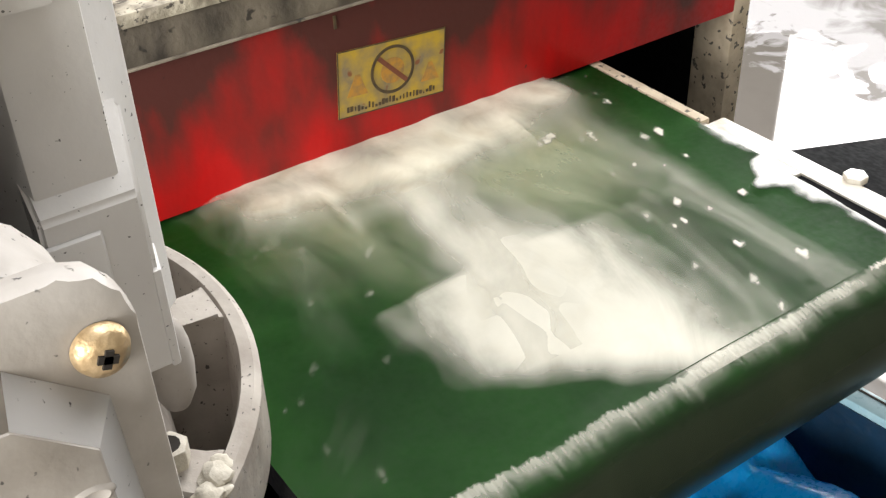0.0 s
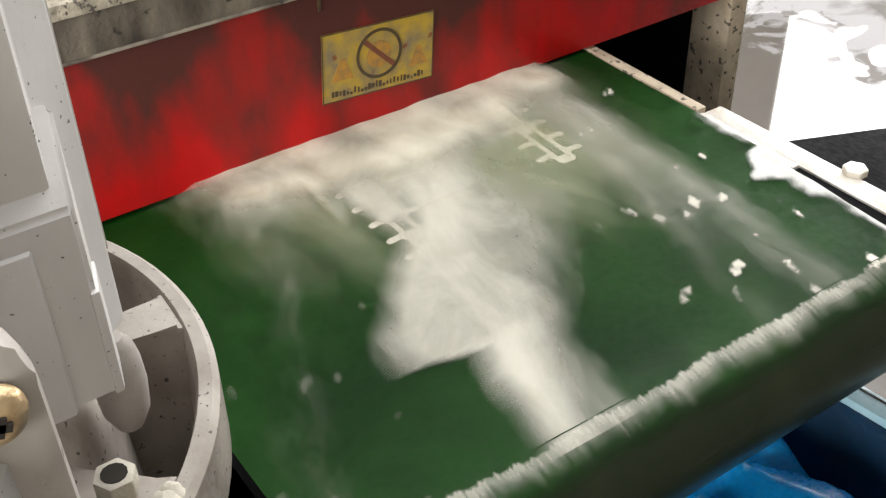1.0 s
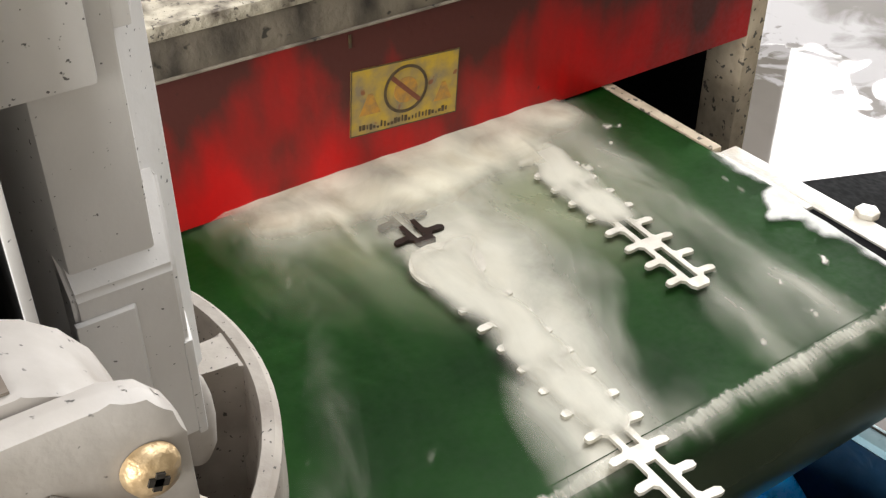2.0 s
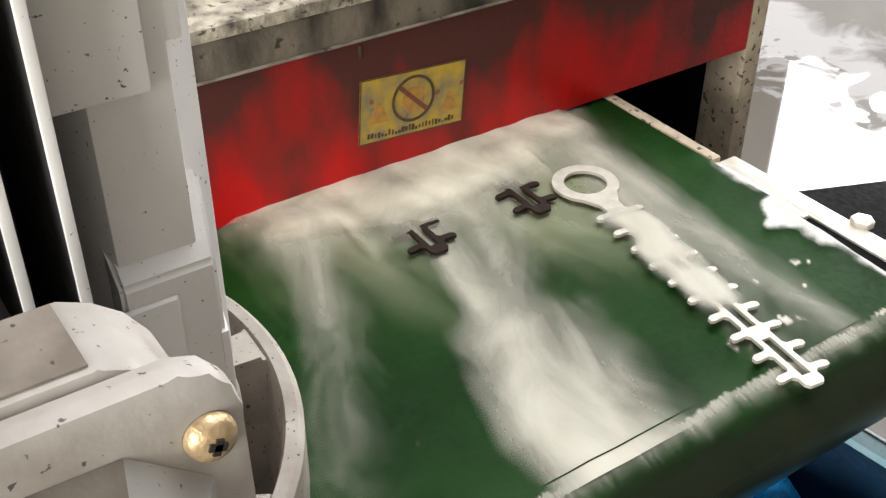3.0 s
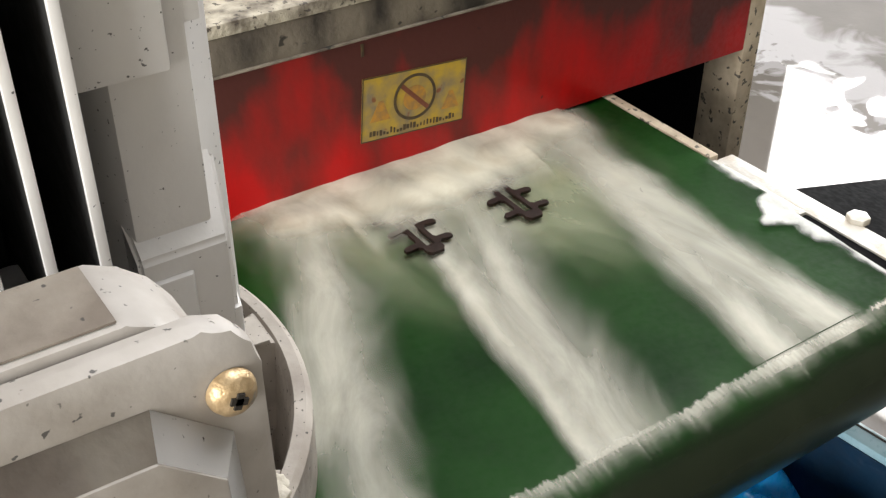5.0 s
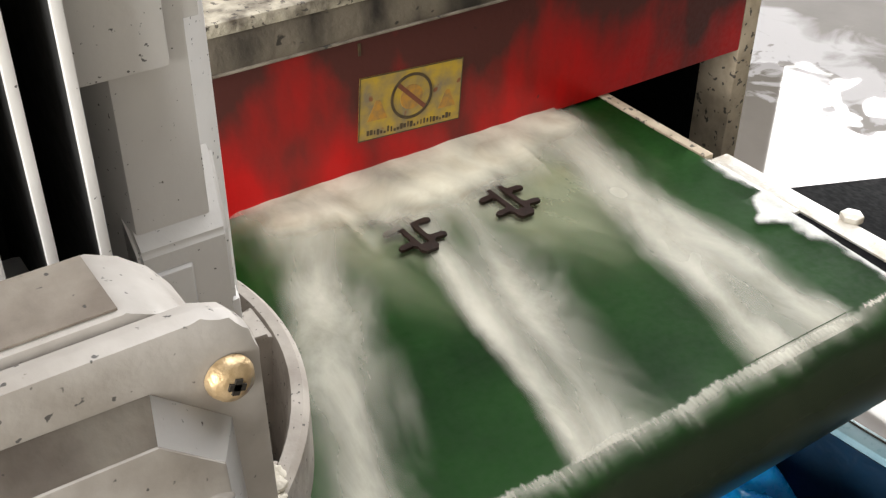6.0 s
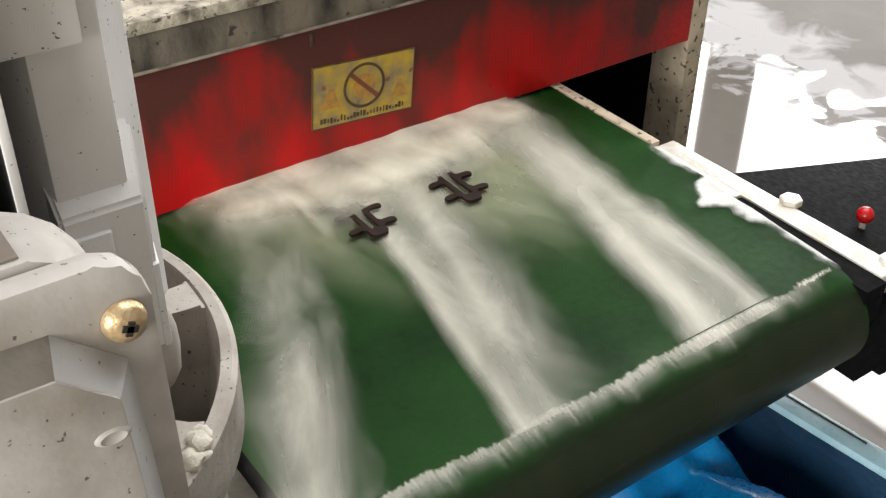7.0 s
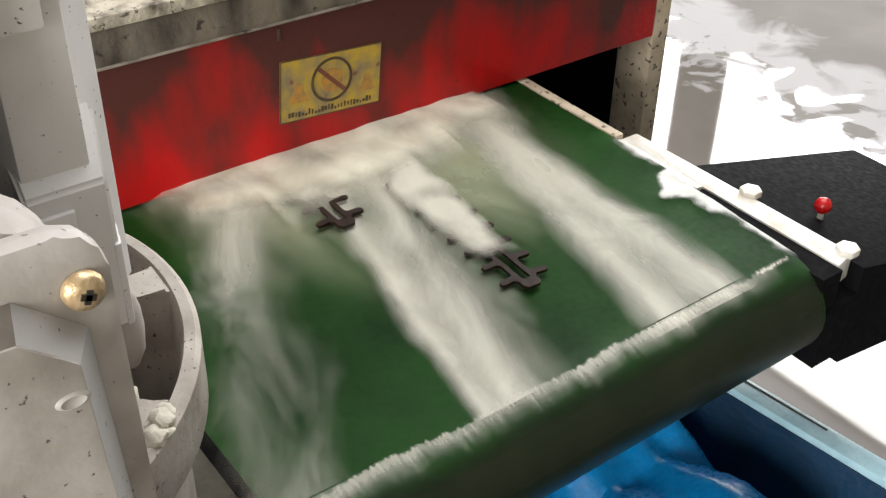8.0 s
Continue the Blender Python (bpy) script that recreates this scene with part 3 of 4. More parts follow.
    for (x, y, z, r) in ((-0.638, -0.507, 0.231, 0.0065), (-0.644, -0.513, 0.230, 0.006), (-0.633, -0.501, 0.2295, 0.0045), (-0.639, -0.512, 0.229, 0.0045)):
        bm = bmesh.new()
        bmesh.ops.create_icosphere(bm, subdivisions=3, radius=r)
        for v in bm.verts:
            v.co *= 1 + 0.35 * noise.noise(v.co * 210 + Vector((x * 50, y * 50, 0))) + 0.15 * noise.noise(v.co * 600)
            v.co.z *= 0.75
            v.co += Vector((x, y, z))
        part("slurry_lump", bm, CRUST, top, "pale lump of dried slurry")
    return top


motor()


# ---- the label ----
def warning_label():
    top = thing("warning_label", "faded yellow warning label with a dark ring, stuck on red paint", "label", (-0.248, -0.0008, 0.069))
    top.rotation_euler = (0, radians(4.0), 0)
    bm = bmesh.new()
    box(bm, -0.057, 0.057, 0.0, 0.0006, -0.032, 0.032)
    part("plate", bm, YELLOW, top, smooth=False)
    for q in ((-0.057, 0.057, 0.0312, 0.032), (-0.057, 0.057, -0.032, -0.0312), (-0.057, -0.0562, -0.0311, 0.0311), (0.0562, 0.057, -0.0311, 0.0311)):
        bm = bmesh.new()
        box(bm, q[0], q[1], -0.0005, 0.0003, q[2], q[3])
        part("grimy_edge", bm, INK, top, smooth=False)
    bm = bmesh.new()
    lathe(bm, [(0.0205, 0.0), (0.0205, 0.0006), (0.0232, 0.0006), (0.0232, 0.0)], 48)
    bmesh.ops.transform(bm, matrix=Matrix.Translation((0.0, -0.0001, 0.004)) @ Matrix.Rotation(radians(90), 4, "X"), verts=bm.verts)
    part("ring", bm, INK, top)
    bm = bmesh.new()
    box(bm, -0.021, 0.021, -0.0004, 0.0, -0.0022, 0.0022)
    bmesh.ops.transform(bm, matrix=Matrix.Translation((0.0, -0.0002, 0.004)) @ Matrix.Rotation(radians(42), 4, "Y"), verts=bm.verts)
    part("slash", bm, BARINK, top, smooth=False)
    rng = random.Random(5)
    for i in range(26):
        x, w, h = -0.047 + 0.0037 * i, rng.uniform(0.0012, 0.0030), rng.uniform(0.002, 0.0062)
        z = -0.0285 + rng.uniform(0.0, 0.0015)
        bm = bmesh.new()
        box(bm, x - w / 2, x + w / 2, -0.0004, -0.0001, z, z + h)
        part("print_bar", bm, INK, top, smooth=False)
    for x, z, r in ((-0.037, -0.004, 0.011), (0.041, -0.008, 0.010)):
        bm = bmesh.new()
        prism(bm, [(x - r, z - r * 0.8), (x + r, z - r * 0.8), (x + 0.2 * r, z + r), (x - 0.2 * r, z + r)], "y", -0.0004, -0.0001)
        part("symbol", bm, ORANGE, top, smooth=False)
    bm = bmesh.new()
    lathe(bm, [(0.0, 0.0), (0.0, 0.0004), (0.0125, 0.0004), (0.0125, 0.0)], 24)
    bmesh.ops.transform(bm, matrix=Matrix.Translation((0.0, -0.00005, 0.003)) @ Matrix.Rotation(radians(90), 4, "X"), verts=bm.verts)
    part("figure", bm, ORANGE, top)
    return top


warning_label()


# ---- blades ----
def blade_mesh():
    """A flat trimmer blade: eye at the rear, toothed on both edges, slotted along the middle. The eye's centre is the origin, the tip points to -y."""
    teeth, pitch, first = 10, 0.0262, -0.056
    side = []
    for i in range(teeth):
        y = first - pitch * i
        side += [(0.0088, y + 0.0065), (0.0108, y + 0.0038), (0.0205, y + 0.0034), (0.0240, y + 0.0012), (0.0236, y - 0.0028), (0.0205, y - 0.0036), (0.0118, y - 0.0026), (0.0088, y - 0.0055)]
    end = first - pitch * (teeth - 1) - 0.012
    ring = [(0.031 * math.sin(radians(a)), 0.031 * math.cos(radians(a))) for a in range(0, 156, 12)]
    right = ring + [(0.0095, -0.040)] + side + [(0.0088, end), (0.006, end - 0.004), (0.0022, end - 0.004)]
    outline = right + [(-x, y) for x, y in reversed(right[1:])]
    holes = [[(0.020 * math.cos(radians(a)), 0.020 * math.sin(radians(a))) for a in range(0, 360, 15)]]
    for y0 in (-0.068, -0.129, -0.190, -0.251):
        holes.append([(-0.0042, y0), (0.0042, y0), (0.0042, y0 - 0.045), (-0.0042, y0 - 0.045)])
    bm = bmesh.new()
    edges = []
    for loop in [outline] + holes:
        vs = [bm.verts.new((x, y, 0)) for x, y in loop]
        edges += [bm.edges.new((vs[i], vs[(i + 1) % len(vs)])) for i in range(len(vs))]
    bmesh.ops.triangle_fill(bm, edges=edges, use_beauty=True)
    grown = bmesh.ops.extrude_face_region(bm, geom=list(bm.faces))
    bmesh.ops.translate(bm, vec=(0, 0, 0.003), verts=[v for v in grown["geom"] if isinstance(v, bmesh.types.BMVert)])
    return bm


BLADE = finish(blade_mesh(), "trimmer_blade", STEEL)
DARKBLADE = finish(blade_mesh(), "hood_dark_blade", DARKSTEEL)


def blade(label, mesh=BLADE):
    return tagged(new("trimmer_blade", mesh), label, "blade", group="blades on the belt")


blade_1 = blade("long toothed steel trimmer blade with an eye, coming off the belt")
blade_2 = blade("long toothed steel trimmer blade with an eye, sliding over the roller")
blade_3 = blade("wet toothed blade tip under the hood, coloured dark for the hood's reflection", DARKBLADE)
blade_4 = blade("wet toothed blade tip, coloured dark for the hood's reflection, that later slides out", DARKBLADE)


# ---- foam ----
def foam_sheet(name, x0, x1, y0, y1, step, density, label, thick=0.003, lift=0.002, mat=FOAM, even=False):
    nx, ny = int((x1 - x0) / step), int((y1 - y0) / step)
    bm = bmesh.new()
    layer = bm.verts.layers.float.new("cover_amount")
    place = bm.verts.layers.float_vector.new("flow_place")
    grid = []
    for j in range(ny + 1):
        row = []
        for i in range(nx + 1):
            x, y = x0 + (x1 - x0) * i / nx, y0 + (y1 - y0) * j / ny
            d = max(0.0, min(1.0, density(x, y)))
            z = lift * min(1.0, d * (2.4 if lift > 0.004 else 4)) + thick * d * (0.6 + 0.6 * noise.noise(Vector((x * 40, y * 25, 1.7))))
            z = lift if even else z
            if y < ROLL_Y and name != "slurry_film":
                a = min((ROLL_Y - y) / ROLL_R, 1.6)
                r = ROLL_R + z
                y, z = ROLL_Y - r * math.sin(a), -ROLL_R + r * math.cos(a)
            v = bm.verts.new((x, y, z))
            v[place] = (x, y0 + (y1 - y0) * j / ny, 0)
            v[layer] = d
            row.append(v)
        grid.append(row)
    for j in range(ny):
        for i in range(nx):
            q = (grid[j][i], grid[j][i + 1], grid[j + 1][i + 1], grid[j + 1][i])
            if max(v[layer] for v in q) > 0.01:
                bm.faces.new(q)
    bmesh.ops.delete(bm, geom=[v for v in bm.verts if not v.link_faces], context="VERTS")
    return solo(name, bm, mat, label, "foam", kind="stuff")


SPEED, STRIP = 0.25, 0.0125


def edge_run(stations, soft=0.02, soft_out=None, flecks=0.0, wobble=1.0):
    """(q, left edge, right edge, strength) along the belt's own length, front first; each edge has its own softness."""
    soft_out = soft_out or soft
    def density(u, q):
        if q <= stations[0][0]:
            l, r, k = stations[0][1:]
        elif q >= stations[-1][0]:
            l, r, k = stations[-1][1:]
        else:
            i = max(j for j in range(len(stations) - 1) if stations[j][0] <= q)
            f = (q - stations[i][0]) / (stations[i + 1][0] - stations[i][0])
            l, r, k = (stations[i][c] * (1 - f) + stations[i + 1][c] * f for c in (1, 2, 3))
        wob = wobble * (0.012 * noise.noise(Vector((u * 12, q * 9, 2.0))) + 0.006 * noise.noise(Vector((u * 40, q * 26, 8.0))))
        d = min((u - l + wob) / soft, (r - u + wob) / soft_out)
        # white specks put in for glints on the wet belt, and for wisps
        speck = noise.noise(Vector((u * 52, q * 40, 31.0))) + 0.4 * noise.noise(Vector((u * 120, q * 90, 17.0)))
        specks = flecks * max(0.0, min(1.0, (speck - 0.62) / 0.1)) if q < 0.45 else 0.0
        return max(specks, k * max(0.0, min(1.0, 0.35 + 0.65 * d)))
    return density


def flow(name, label, mid, drift, half, density, q0, q1, lift, speed=SPEED):
    """A run of foam laid out in short strips, each carried out from under the hood, down the belt and over the roller."""
    top = thing(name, label, "foam", kind="stuff")
    made = []
    count = int(round((q1 - q0) / STRIP))
    for k in range(count):
        q = q0 + STRIP * (k + 0.5)
        bm = bmesh.new()
        layer = bm.verts.layers.float.new("cover_amount")
        place = bm.verts.layers.float_vector.new("flow_place")
        nx, ny = int(2 * half / 0.004), 3
        grid, most = [], 0.0
        for j in range(ny + 1):
            row = []
            for i in range(nx + 1):
                u, w = -half + 2 * half * i / nx, 1.01 * STRIP * (j / ny - 0.5)
                side = min(1.0, (half - abs(u)) / 0.015)
                uu = u - drift * w
                d = max(0.0, min(1.1, density(uu, q + w))) * side
                most = max(most, d)
                z = lift(q + w) + 0.001 * d * (0.7 + 0.9 * noise.noise(Vector((uu * 40, (q + w) * 25, 1.7))))
                v = bm.verts.new((u, w, z))
                v[place] = (mid + uu, q + w, 0)
                v[layer] = d
                row.append(v)
            grid.append(row)
        for j in range(ny):
            for i in range(nx):
                f = (grid[j][i], grid[j][i + 1], grid[j + 1][i + 1], grid[j + 1][i])
                if max(v[layer] for v in f) > 0.01:
                    bm.faces.new(f)
        if most < 0.05:
            bm.free()
            continue
        bmesh.ops.delete(bm, geom=[v for v in bm.verts if not v.link_faces], context="VERTS")
        made.append((part("foam_strip", bm, FOAM, top), q, mid, drift, speed))
    return made


# the first gush, swept off faster than the belt; a dark bay is bitten out of it
swirl = edge_run([(-0.455, 0.13, 0.18, 0.6), (-0.41, 0.11, 0.18, 0.85), (-0.37, 0.04, 0.165, 0.82), (-0.335, -0.02, 0.16, 0.86), (-0.315, -0.058, 0.155, 0.86), (-0.26, -0.09, 0.15, 0.86), (-0.215, -0.082, 0.135, 0.84), (-0.205, -0.035, 0.10, 0.8), (-0.16, -0.03, 0.07, 0.7), (-0.10, -0.02, 0.06, 0.6), (-0.05, 0.0, 0.05, 0.0)], 0.045, 0.07, wobble=2.2)
# what the first long blade pushes before it, and the run beside it
push = edge_run([(-0.32, -0.02, 0.03, 0.85), (-0.2, -0.025, 0.034, 0.9), (-0.07, -0.03, 0.03, 0.95), (-0.05, -0.03, 0.045, 0.95), (-0.038, -0.095, 0.06, 0.76), (0.0, -0.10, 0.07, 0.70), (0.05, -0.075, 0.08, 0.70), (0.085, -0.045, 0.08, 0.85), (0.12, -0.025, 0.075, 0.82), (0.2, -0.025, 0.075, 0.82), (0.31, -0.04, 0.08, 0.85), (0.42, -0.05, 0.075, 0.8), (0.50, -0.045, 0.06, 0.7), (0.56, -0.03, 0.03, 0.0)], 0.028, 0.055, wobble=1.6)
# later: steady runs between and beside the two waiting blades, each made of two ribbons that part or join on the way down
centre_in = edge_run([(0.46, -0.019, 0.019, 0.0), (0.54, -0.019, 0.022, 0.85), (0.9, -0.019, 0.022, 0.92), (1.3, -0.023, 0.02, 0.88), (1.5, -0.019, 0.022, 0.92), (1.72, -0.022, 0.021, 0.88), (2.2, -0.022, 0.022, 0.9)], 0.014, 0.04, wobble=0.5)
centre_out = edge_run([(0.46, -0.02, 0.02, 0.0), (0.56, -0.024, 0.030, 0.75), (0.68, -0.024, 0.038, 0.8), (0.9, -0.026, 0.032, 0.9), (1.2, -0.026, 0.030, 0.88), (1.5, -0.026, 0.036, 0.88), (1.75, -0.026, 0.026, 0.88), (2.2, -0.026, 0.028, 0.88)], 0.03, 0.06, wobble=0.9)
left = edge_run([(-0.46, -0.05, 0.02, 0.12), (0.0, -0.04, 0.03, 0.10), (0.42, -0.05, 0.03, 0.14), (0.55, -0.03, 0.015, 0.5), (0.70, -0.035, 0.01, 0.66), (0.80, -0.045, 0.03, 0.58), (1.0, -0.05, 0.035, 0.62), (1.2, -0.045, 0.03, 0.64), (1.45, -0.05, 0.03, 0.66), (1.53, -0.048, 0.035, 0.46), (1.66, -0.05, 0.045, 0.2), (1.80, -0.05, 0.04, 0.30), (1.95, -0.045, 0.04, 0.55), (2.2, -0.045, 0.04, 0.55)], 0.032, 0.04, flecks=0.25, wobble=1.3)
right_in = edge_run([(-0.46, -0.02, 0.03, 0.2), (-0.1, -0.02, 0.02, 0.3), (0.1, -0.02, 0.02, 0.42), (0.42, -0.022, 0.022, 0.4), (0.6, -0.026, 0.030, 0.70), (0.9, -0.028, 0.034, 0.70), (1.25, -0.028, 0.036, 0.74), (1.6, -0.028, 0.032, 0.72), (2.2, -0.024, 0.032, 0.72)], 0.022, 0.035, flecks=0.6, wobble=0.6)
right_out = edge_run([(-0.46, -0.03, 0.03, 0.35), (0.0, -0.03, 0.028, 0.42), (0.4, -0.03, 0.024, 0.42), (0.65, -0.035, 0.024, 0.7), (0.95, -0.045, 0.026, 0.66), (1.2, -0.045, 0.026, 0.68), (1.36, -0.045, 0.01, 0.60), (1.5, -0.045, 0.02, 0.64), (1.7, -0.045, 0.024, 0.66), (2.2, -0.045, 0.01, 0.62)], 0.04, 0.022, flecks=1.0, wobble=0.7)
FLOWS = flow("foam_stream", "swirling cream foam swept down the belt", -0.255, 0.24, 0.20, swirl, -0.455, -0.05, lambda q: 0.0012, 0.40)
FLOWS += flow("foam_stream", "thick cream foam pushed ahead of a long blade", -0.255, 0.24, 0.125, push, -0.33, 0.56, lambda q: 0.0015 + 0.004 * max(0.0, min(1.0, (q - 0.12) / 0.04)) * max(0.0, min(1.0, (0.40 - q) / 0.05)))
FLOWS += flow("foam_stream", "smooth cream foam running down the middle of the belt", -0.274, 0.205, 0.05, centre_in, 0.45, 2.2, lambda q: 0.0016)
FLOWS += flow("foam_stream", "cream foam joining the middle stream from the second blade", -0.222, 0.285, 0.095, centre_out, 0.45, 2.2, lambda q: 0.0022)
FLOWS += flow("foam_stream", "thin torn foam along the motor side of the belt", -0.357, 0.40, 0.075, left, -0.455, 2.2, lambda q: 0.0018)
FLOWS += flow("foam_stream", "pale foam bending towards the outer side of the belt", -0.080, 0.23, 0.065, right_in, -0.455, 2.2, lambda q: 0.0012)
FLOWS += flow("foam_stream", "pale foam along the outer side of the belt", -0.088, 0.05, 0.07, right_out, -0.455, 2.2, lambda q: 0.0015)


def gush(x, y):
    back = max(0.0, min(1.0, (y + 0.100 + (0.018 if -0.36 < x < -0.15 else 0.0) + 0.02 * noise.noise(Vector((x * 16, 0.0, 3)))) / 0.06))
    span = max(0.0, min(1.0, (x + 0.46) / 0.06)) * max(0.0, min(1.0, (-0.05 - x) / 0.04))
    return back * span * (0.85 + 0.5 * noise.noise(Vector((x * 22, y * 22, 12))))


foam_sheet("foam_band", -0.48, -0.02, -0.12, 0.02, 0.004, gush, "yellowish cream foam gushing from under the hood", 0.004, 0.0085, GUSH)


def ridge(x, y):
    """Foam scraped up along the roller: a jagged upper edge, a soft smear below."""
    jag = 0.0035 * noise.noise(Vector((x * 14, 0.3, 9))) + 0.002 * noise.noise(Vector((x * 60, 0.3, 2))) + 0.0028 * noise.noise(Vector((x * 420, 0.3, 5)))
    torn = 0.85 + 0.30 * noise.noise(Vector((x * 20, y * 20, 4))) + 0.22 * noise.noise(Vector((x * 420, y * 30, 7)))
    end = 1.0 if x < -0.10 else max(0.0, 1 - (x + 0.10) / 0.07)
    d = (-0.3950 + jag) - y
    body = max(0.0, min(1.0, d / 0.0025)) * max(0.0, 1.0 - max(0.0, d - 0.007) / 0.022) ** 1.8
    curl = 0.8 * max(0.0, min(1.0, (x + 0.085) / 0.02)) * max(0.0, min(1.0, (-0.020 - x) / 0.004)) * max(0.0, 1 - abs(d - 0.002) / 0.004)
    return max(0.56 * torn * body * end, curl * torn)


foam_sheet("foam_ridge", -0.53, -0.03, -0.45, -0.39, 0.0011, ridge, "ragged pale foam ridge along the roller edge", 0.0, 0.0030, even=True)


def dark_water():
    """Near-black film over the roller, streaked in two dark tones."""
    mat = bpy.data.materials.new("dark_water")
    mat.use_nodes = True
    n, l = mat.node_tree.nodes, mat.node_tree.links
    b = n["Principled BSDF"]
    pos = n.new("ShaderNodeTexCoord")
    squeeze = n.new("ShaderNodeMapping")
    squeeze.inputs["Scale"].default_value = (1, 0.15, 0.15)
    l.new(pos.outputs["Object"], squeeze.inputs["Vector"])
    streak = n.new("ShaderNodeTexNoise")
    streak.inputs["Scale"].default_value, streak.inputs["Detail"].default_value = 24, 5
    l.new(squeeze.outputs[0], streak.inputs["Vector"])
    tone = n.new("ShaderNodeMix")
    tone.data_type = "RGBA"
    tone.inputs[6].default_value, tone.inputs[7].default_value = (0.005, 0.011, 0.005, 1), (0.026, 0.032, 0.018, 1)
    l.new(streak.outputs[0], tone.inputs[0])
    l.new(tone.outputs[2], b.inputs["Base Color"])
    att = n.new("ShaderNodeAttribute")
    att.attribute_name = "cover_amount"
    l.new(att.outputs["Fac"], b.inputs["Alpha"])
    b.inputs["Roughness"].default_value = 0.35
    b.inputs["Specular IOR Level"].default_value = 0.25
    return mat


def water_curtain():
    bm = bmesh.new()
    layer = bm.verts.layers.float.new("cover_amount")
    grid = []
    for j in range(31):
        a = radians(14 + 4.4 * j)
        row = []
        for i in range(121):
            x = BELT_L + 0.004 + (BELT_R - 0.022 - BELT_L) * i / 120
            r = ROLL_R + 0.0007 + 0.0003 * noise.noise(Vector((x * 40, a, 3)))
            v = bm.verts.new((x, ROLL_Y - r * math.sin(a), -ROLL_R + r * math.cos(a)))
            # cover rises from 22 degrees on round the turn
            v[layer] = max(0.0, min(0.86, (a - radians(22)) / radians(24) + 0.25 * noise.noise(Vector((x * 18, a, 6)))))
            row.append(v)
        grid.append(row)
    for p, q in zip(grid, grid[1:]):
        for i in range(120):
            bm.faces.new((p[i], p[i + 1], q[i + 1], q[i]))
    solo("water_film", bm, dark_water(), "dark streaked film of water running over the roller", "water", kind="stuff")


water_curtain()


def veil(x, y):
    sides = max(0.0, min(1.0, (x + 0.50) / 0.14)) * max(0.0, min(1.0, (-0.02 - x) / 0.08))
    ends = max(0.0, min(1.0, (y + 0.35) / 0.17))
    glow = 0.20 * max(0.0, 1 - ((x + 0.17) / 0.10) ** 2) * max(0.0, 1 - ((y + 0.19) / 0.13) ** 2)
    return sides * ends * (0.15 + glow + 0.40 * max(0.0, 1 + y / 0.2) + 0.16 * noise.noise(Vector((x * 9, y * 6, 21))))


foam_sheet("foam_veil", -0.53, 0.0, -0.39, 0.02, 0.006, veil, "thin yellowish film of water and foam over the green belt", 0.0004, 0.0006, VEIL)


def edge_foam(x, y):
    wave = 0.007 * noise.noise(Vector((0, y * 34, 2))) + 0.005 * noise.noise(Vector((x * 60, y * 70, 5))) + 0.0012 * noise.noise(Vector((x * 200, y * 260, 5)))
    out = belt_edge(y)
    wide = 0.012 + 0.030 * max(0.0, 1 - abs(y + 0.262) / 0.055) ** 1.3 + wave * (1 + 1.6 * max(0.0, 1 - abs(y + 0.262) / 0.07))
    return 0.95 * max(0.0, min(1.0, (x - (out - wide)) / 0.012)) * max(0.0, min(1.0, (out - x + 0.002) / 0.002)) * max(0.0, min(1.0, (y + 0.405) / 0.02)) * max(0.0, min(1.0, (-0.15 - y) / 0.03))


foam_sheet("foam_edge", -0.078, -0.004, -0.41, -0.12, 0.0025, edge_foam, "white slurry clinging along the belt's outer edge", 0.0025, mat=SPLASH)


def film(rides, y0, y1, wide):
    """Slurry clinging to a blade's back, as a part of it."""
    def density(x, y):
        e = min(y - y0, y1 - y) / 0.025
        return 0.85 * max(0.0, min(1.0, e)) * max(0.0, min(1.0, 1.1 - (abs(x) / (wide + 0.012 * max(0.0, min(1.0, (y + 0.06) / 0.03)))) ** 2 + 0.9 * noise.noise(Vector((x * 30, y * 25, 2)))))
    ob = foam_sheet("slurry_film", -1.8 * wide, 1.8 * wide, y0, y1, 0.003, density, "torn foam clinging to the blade", 0.001, 0.0032)
    for key in ("category", "kind"):
        del ob[key]
    ob.parent = rides


film(blade_1, -0.235, 0.045, 0.023)
film(blade_2, -0.22, -0.04, 0.024)
film(blade_3, -0.268, -0.10, 0.03)
film(blade_4, -0.262, 0.0, 0.028)


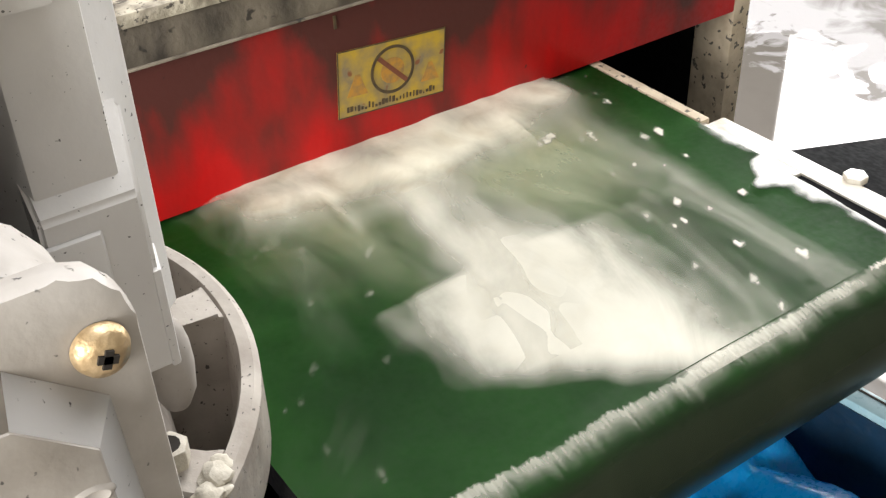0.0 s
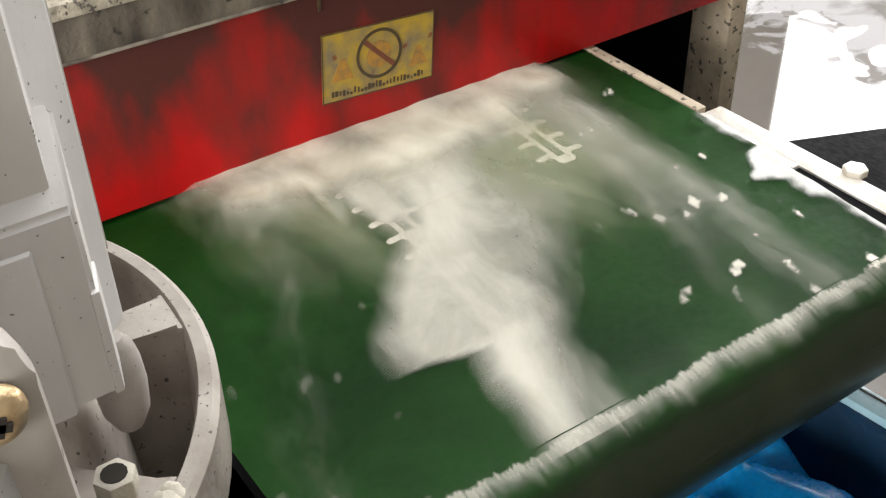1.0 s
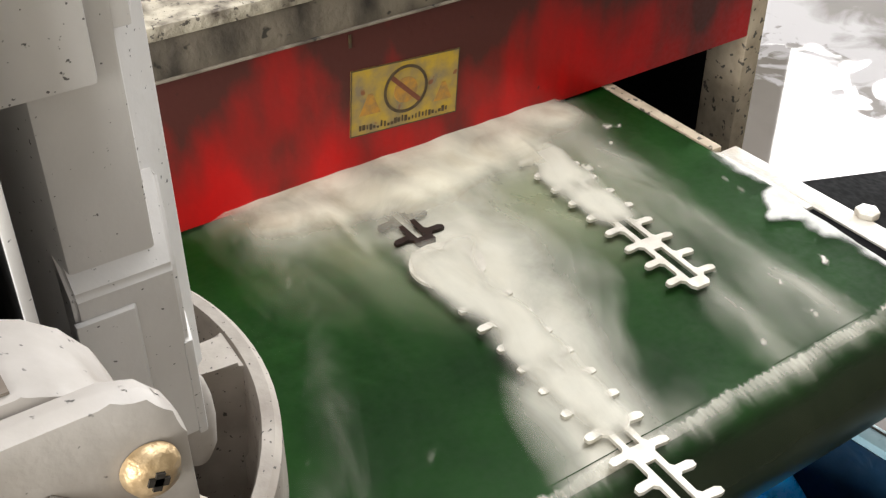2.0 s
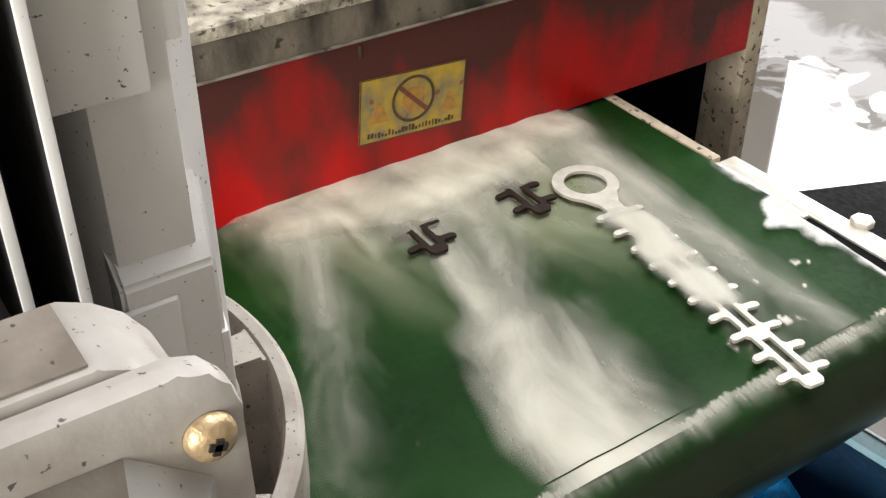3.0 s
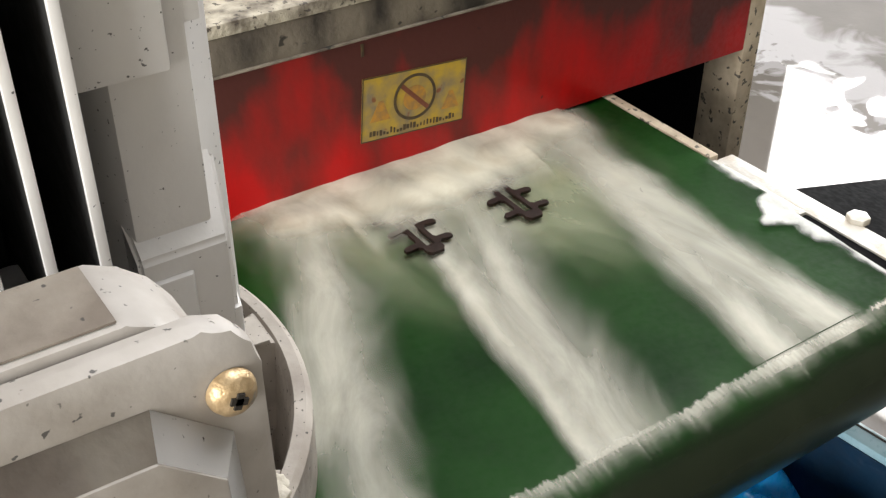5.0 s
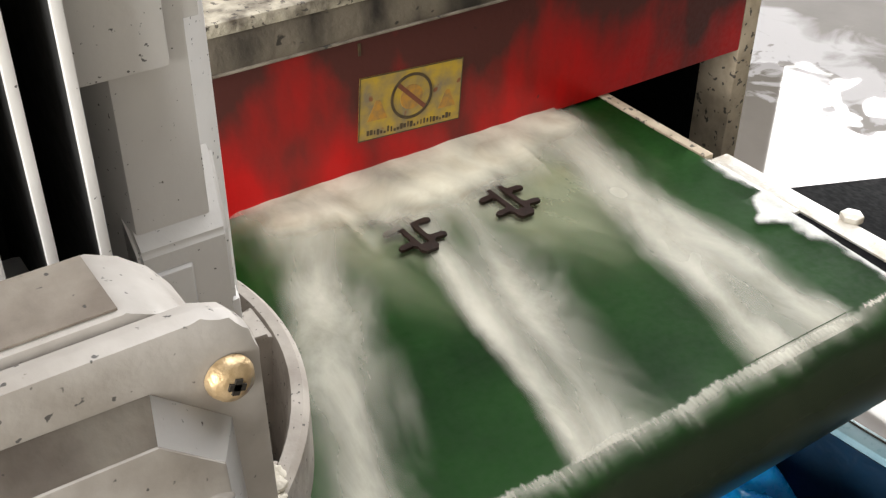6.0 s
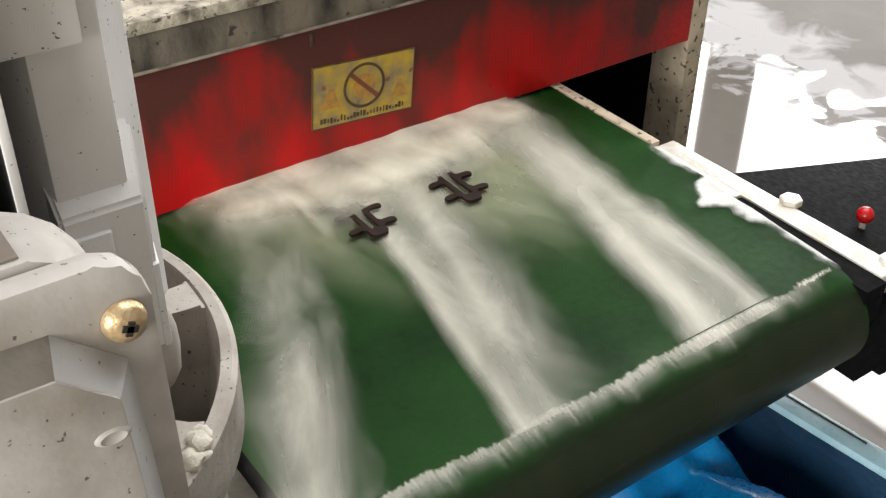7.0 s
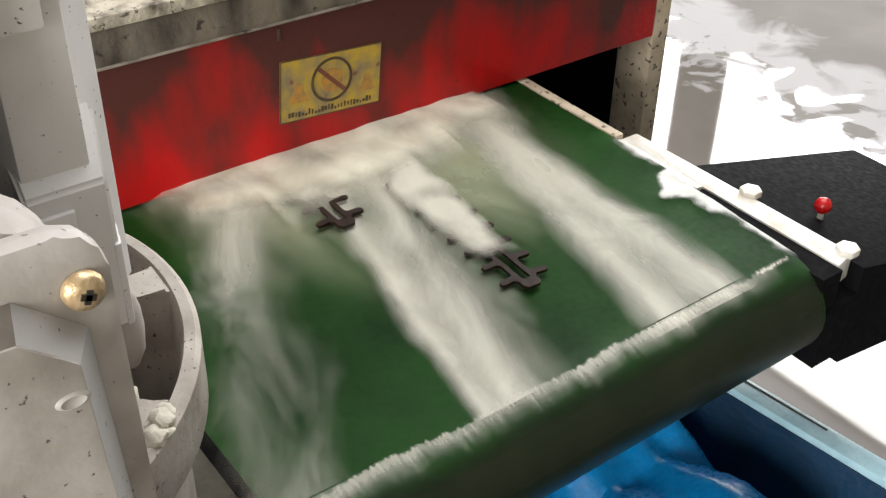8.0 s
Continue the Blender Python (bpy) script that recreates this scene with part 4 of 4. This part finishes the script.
# ---- what moves ----
def motions():
    def slide(ob, rows):
        walk(ob, [(t, pose(x, y, z, tip, 0, turn)) for t, x, y, z, turn, tip in rows])
    Z = 0.0045
    slide(blade_1, [(0, -0.318, 0.34, -0.0027, 0, 0), (1.0, -0.318, 0.085, -0.0027, 0, 0), (1.5, -0.318, -0.05, Z, -3, 0), (1.8, -0.318, -0.122, Z, -3, 0), (2.2, -0.312, -0.217, Z, -3, 0), (2.5, -0.31, -0.30, 0.004, -3, 0), (2.7, -0.31, -0.37, 0.012, -3, 16), (2.85, -0.31, -0.50, -0.10, -3, 60), (3.0, -0.32, -0.42, -0.495, -40, 0), (8, -0.32, -0.42, -0.495, -40, 0)])
    slide(blade_2, [(0, -0.14, 0.24, -0.0031, -2, 0), (0.5, -0.14, 0.172, -0.0031, -2, 0), (1.1, -0.14, 0.155, -0.0028, -2, 0), (1.5, -0.145, 0.106, 0.0015, -4, 0), (2.0, -0.145, 0.005, Z, -4, 0), (2.2, -0.145, -0.035, Z, -4, 0), (3.3, -0.137, -0.238, Z, -8, 0), (3.4, -0.15, -0.36, 0.012, -8, 16), (3.5, -0.24, -0.52, -0.24, -8, 62), (3.6, -0.30, -0.40, -0.48, -40, 0), (8, -0.30, -0.40, -0.48, -40, 0)])
    slide(blade_3, [(0, -0.315, 0.42, Z, 0, 0), (1.2, -0.315, 0.30, Z, 0, 0), (1.5, -0.315, 0.243, Z, 0, 0), (1.8, -0.313, 0.192, Z, 0, 0), (2.2, -0.311, 0.168, Z, 0, 0), (3.5, -0.309, 0.168, Z, 0, 0), (4.5, -0.315, 0.165, Z, 0, 0), (8, -0.319, 0.167, Z, 0, 0)])
    slide(blade_4, [(0, -0.20, 0.48, Z, 0, 0), (1.9, -0.20, 0.29, Z, 0, 0), (2.3, -0.20, 0.22, Z, 0, 0), (3.3, -0.198, 0.164, Z, 0, 0), (4.5, -0.211, 0.160, Z, 0, 0), (7.0, -0.217, 0.165, Z, 0, 0), (7.3, -0.215, 0.155, Z, 0, 0), (7.5, -0.213, 0.133, Z, 0, 0), (8, -0.225, 0.003, Z, -3, 0)])
    # foam: waits in the hood, rides the belt, turns over the roller and goes back with the belt's lower run
    for ob, q, mid, drift, speed in FLOWS:
        def riding(y):
            return pose(mid + drift * y, y, 0)
        def place_at(t):
            y = min(0.10, q - speed * t)
            if y >= ROLL_Y:
                return riding(y)
            a = math.degrees((ROLL_Y - y) / ROLL_R)
            if a <= 180:
                sink = 0.0085 * max(0.0, min(1.0, (a - 6) / 10))
                return pose(mid + drift * ROLL_Y, ROLL_Y, -ROLL_R, a) @ pose(0, 0, ROLL_R - sink)
            back = (ROLL_Y - y) - ROLL_R * math.pi
            return pose(mid + drift * ROLL_Y, min(0.2, ROLL_Y + back), -ROLL_R, 180) @ pose(0, 0, ROLL_R - 0.0085)
        first, last = (q - 0.10) / speed, (q - ROLL_Y) / speed + 0.85
        turn = (q - ROLL_Y) / speed - 0.05
        times = sorted([0.0] + [round((first + 0.1 * i) * FPS) / FPS for i in range(int((last - first) / 0.1) + 1)] + [round((turn + 0.034 * i) * FPS) / FPS for i in range(16)])
        rows = [(t, place_at(t)) for t in times if 0 <= t <= 8]
        seen, keep = set(), []
        for t, m in rows:
            if frame(t) not in seen:
                seen.add(frame(t))
                keep.append((t, m))
        if keep[-1][0] < 8:
            keep.append((8, place_at(8)))
        walk(ob, keep)


motions()
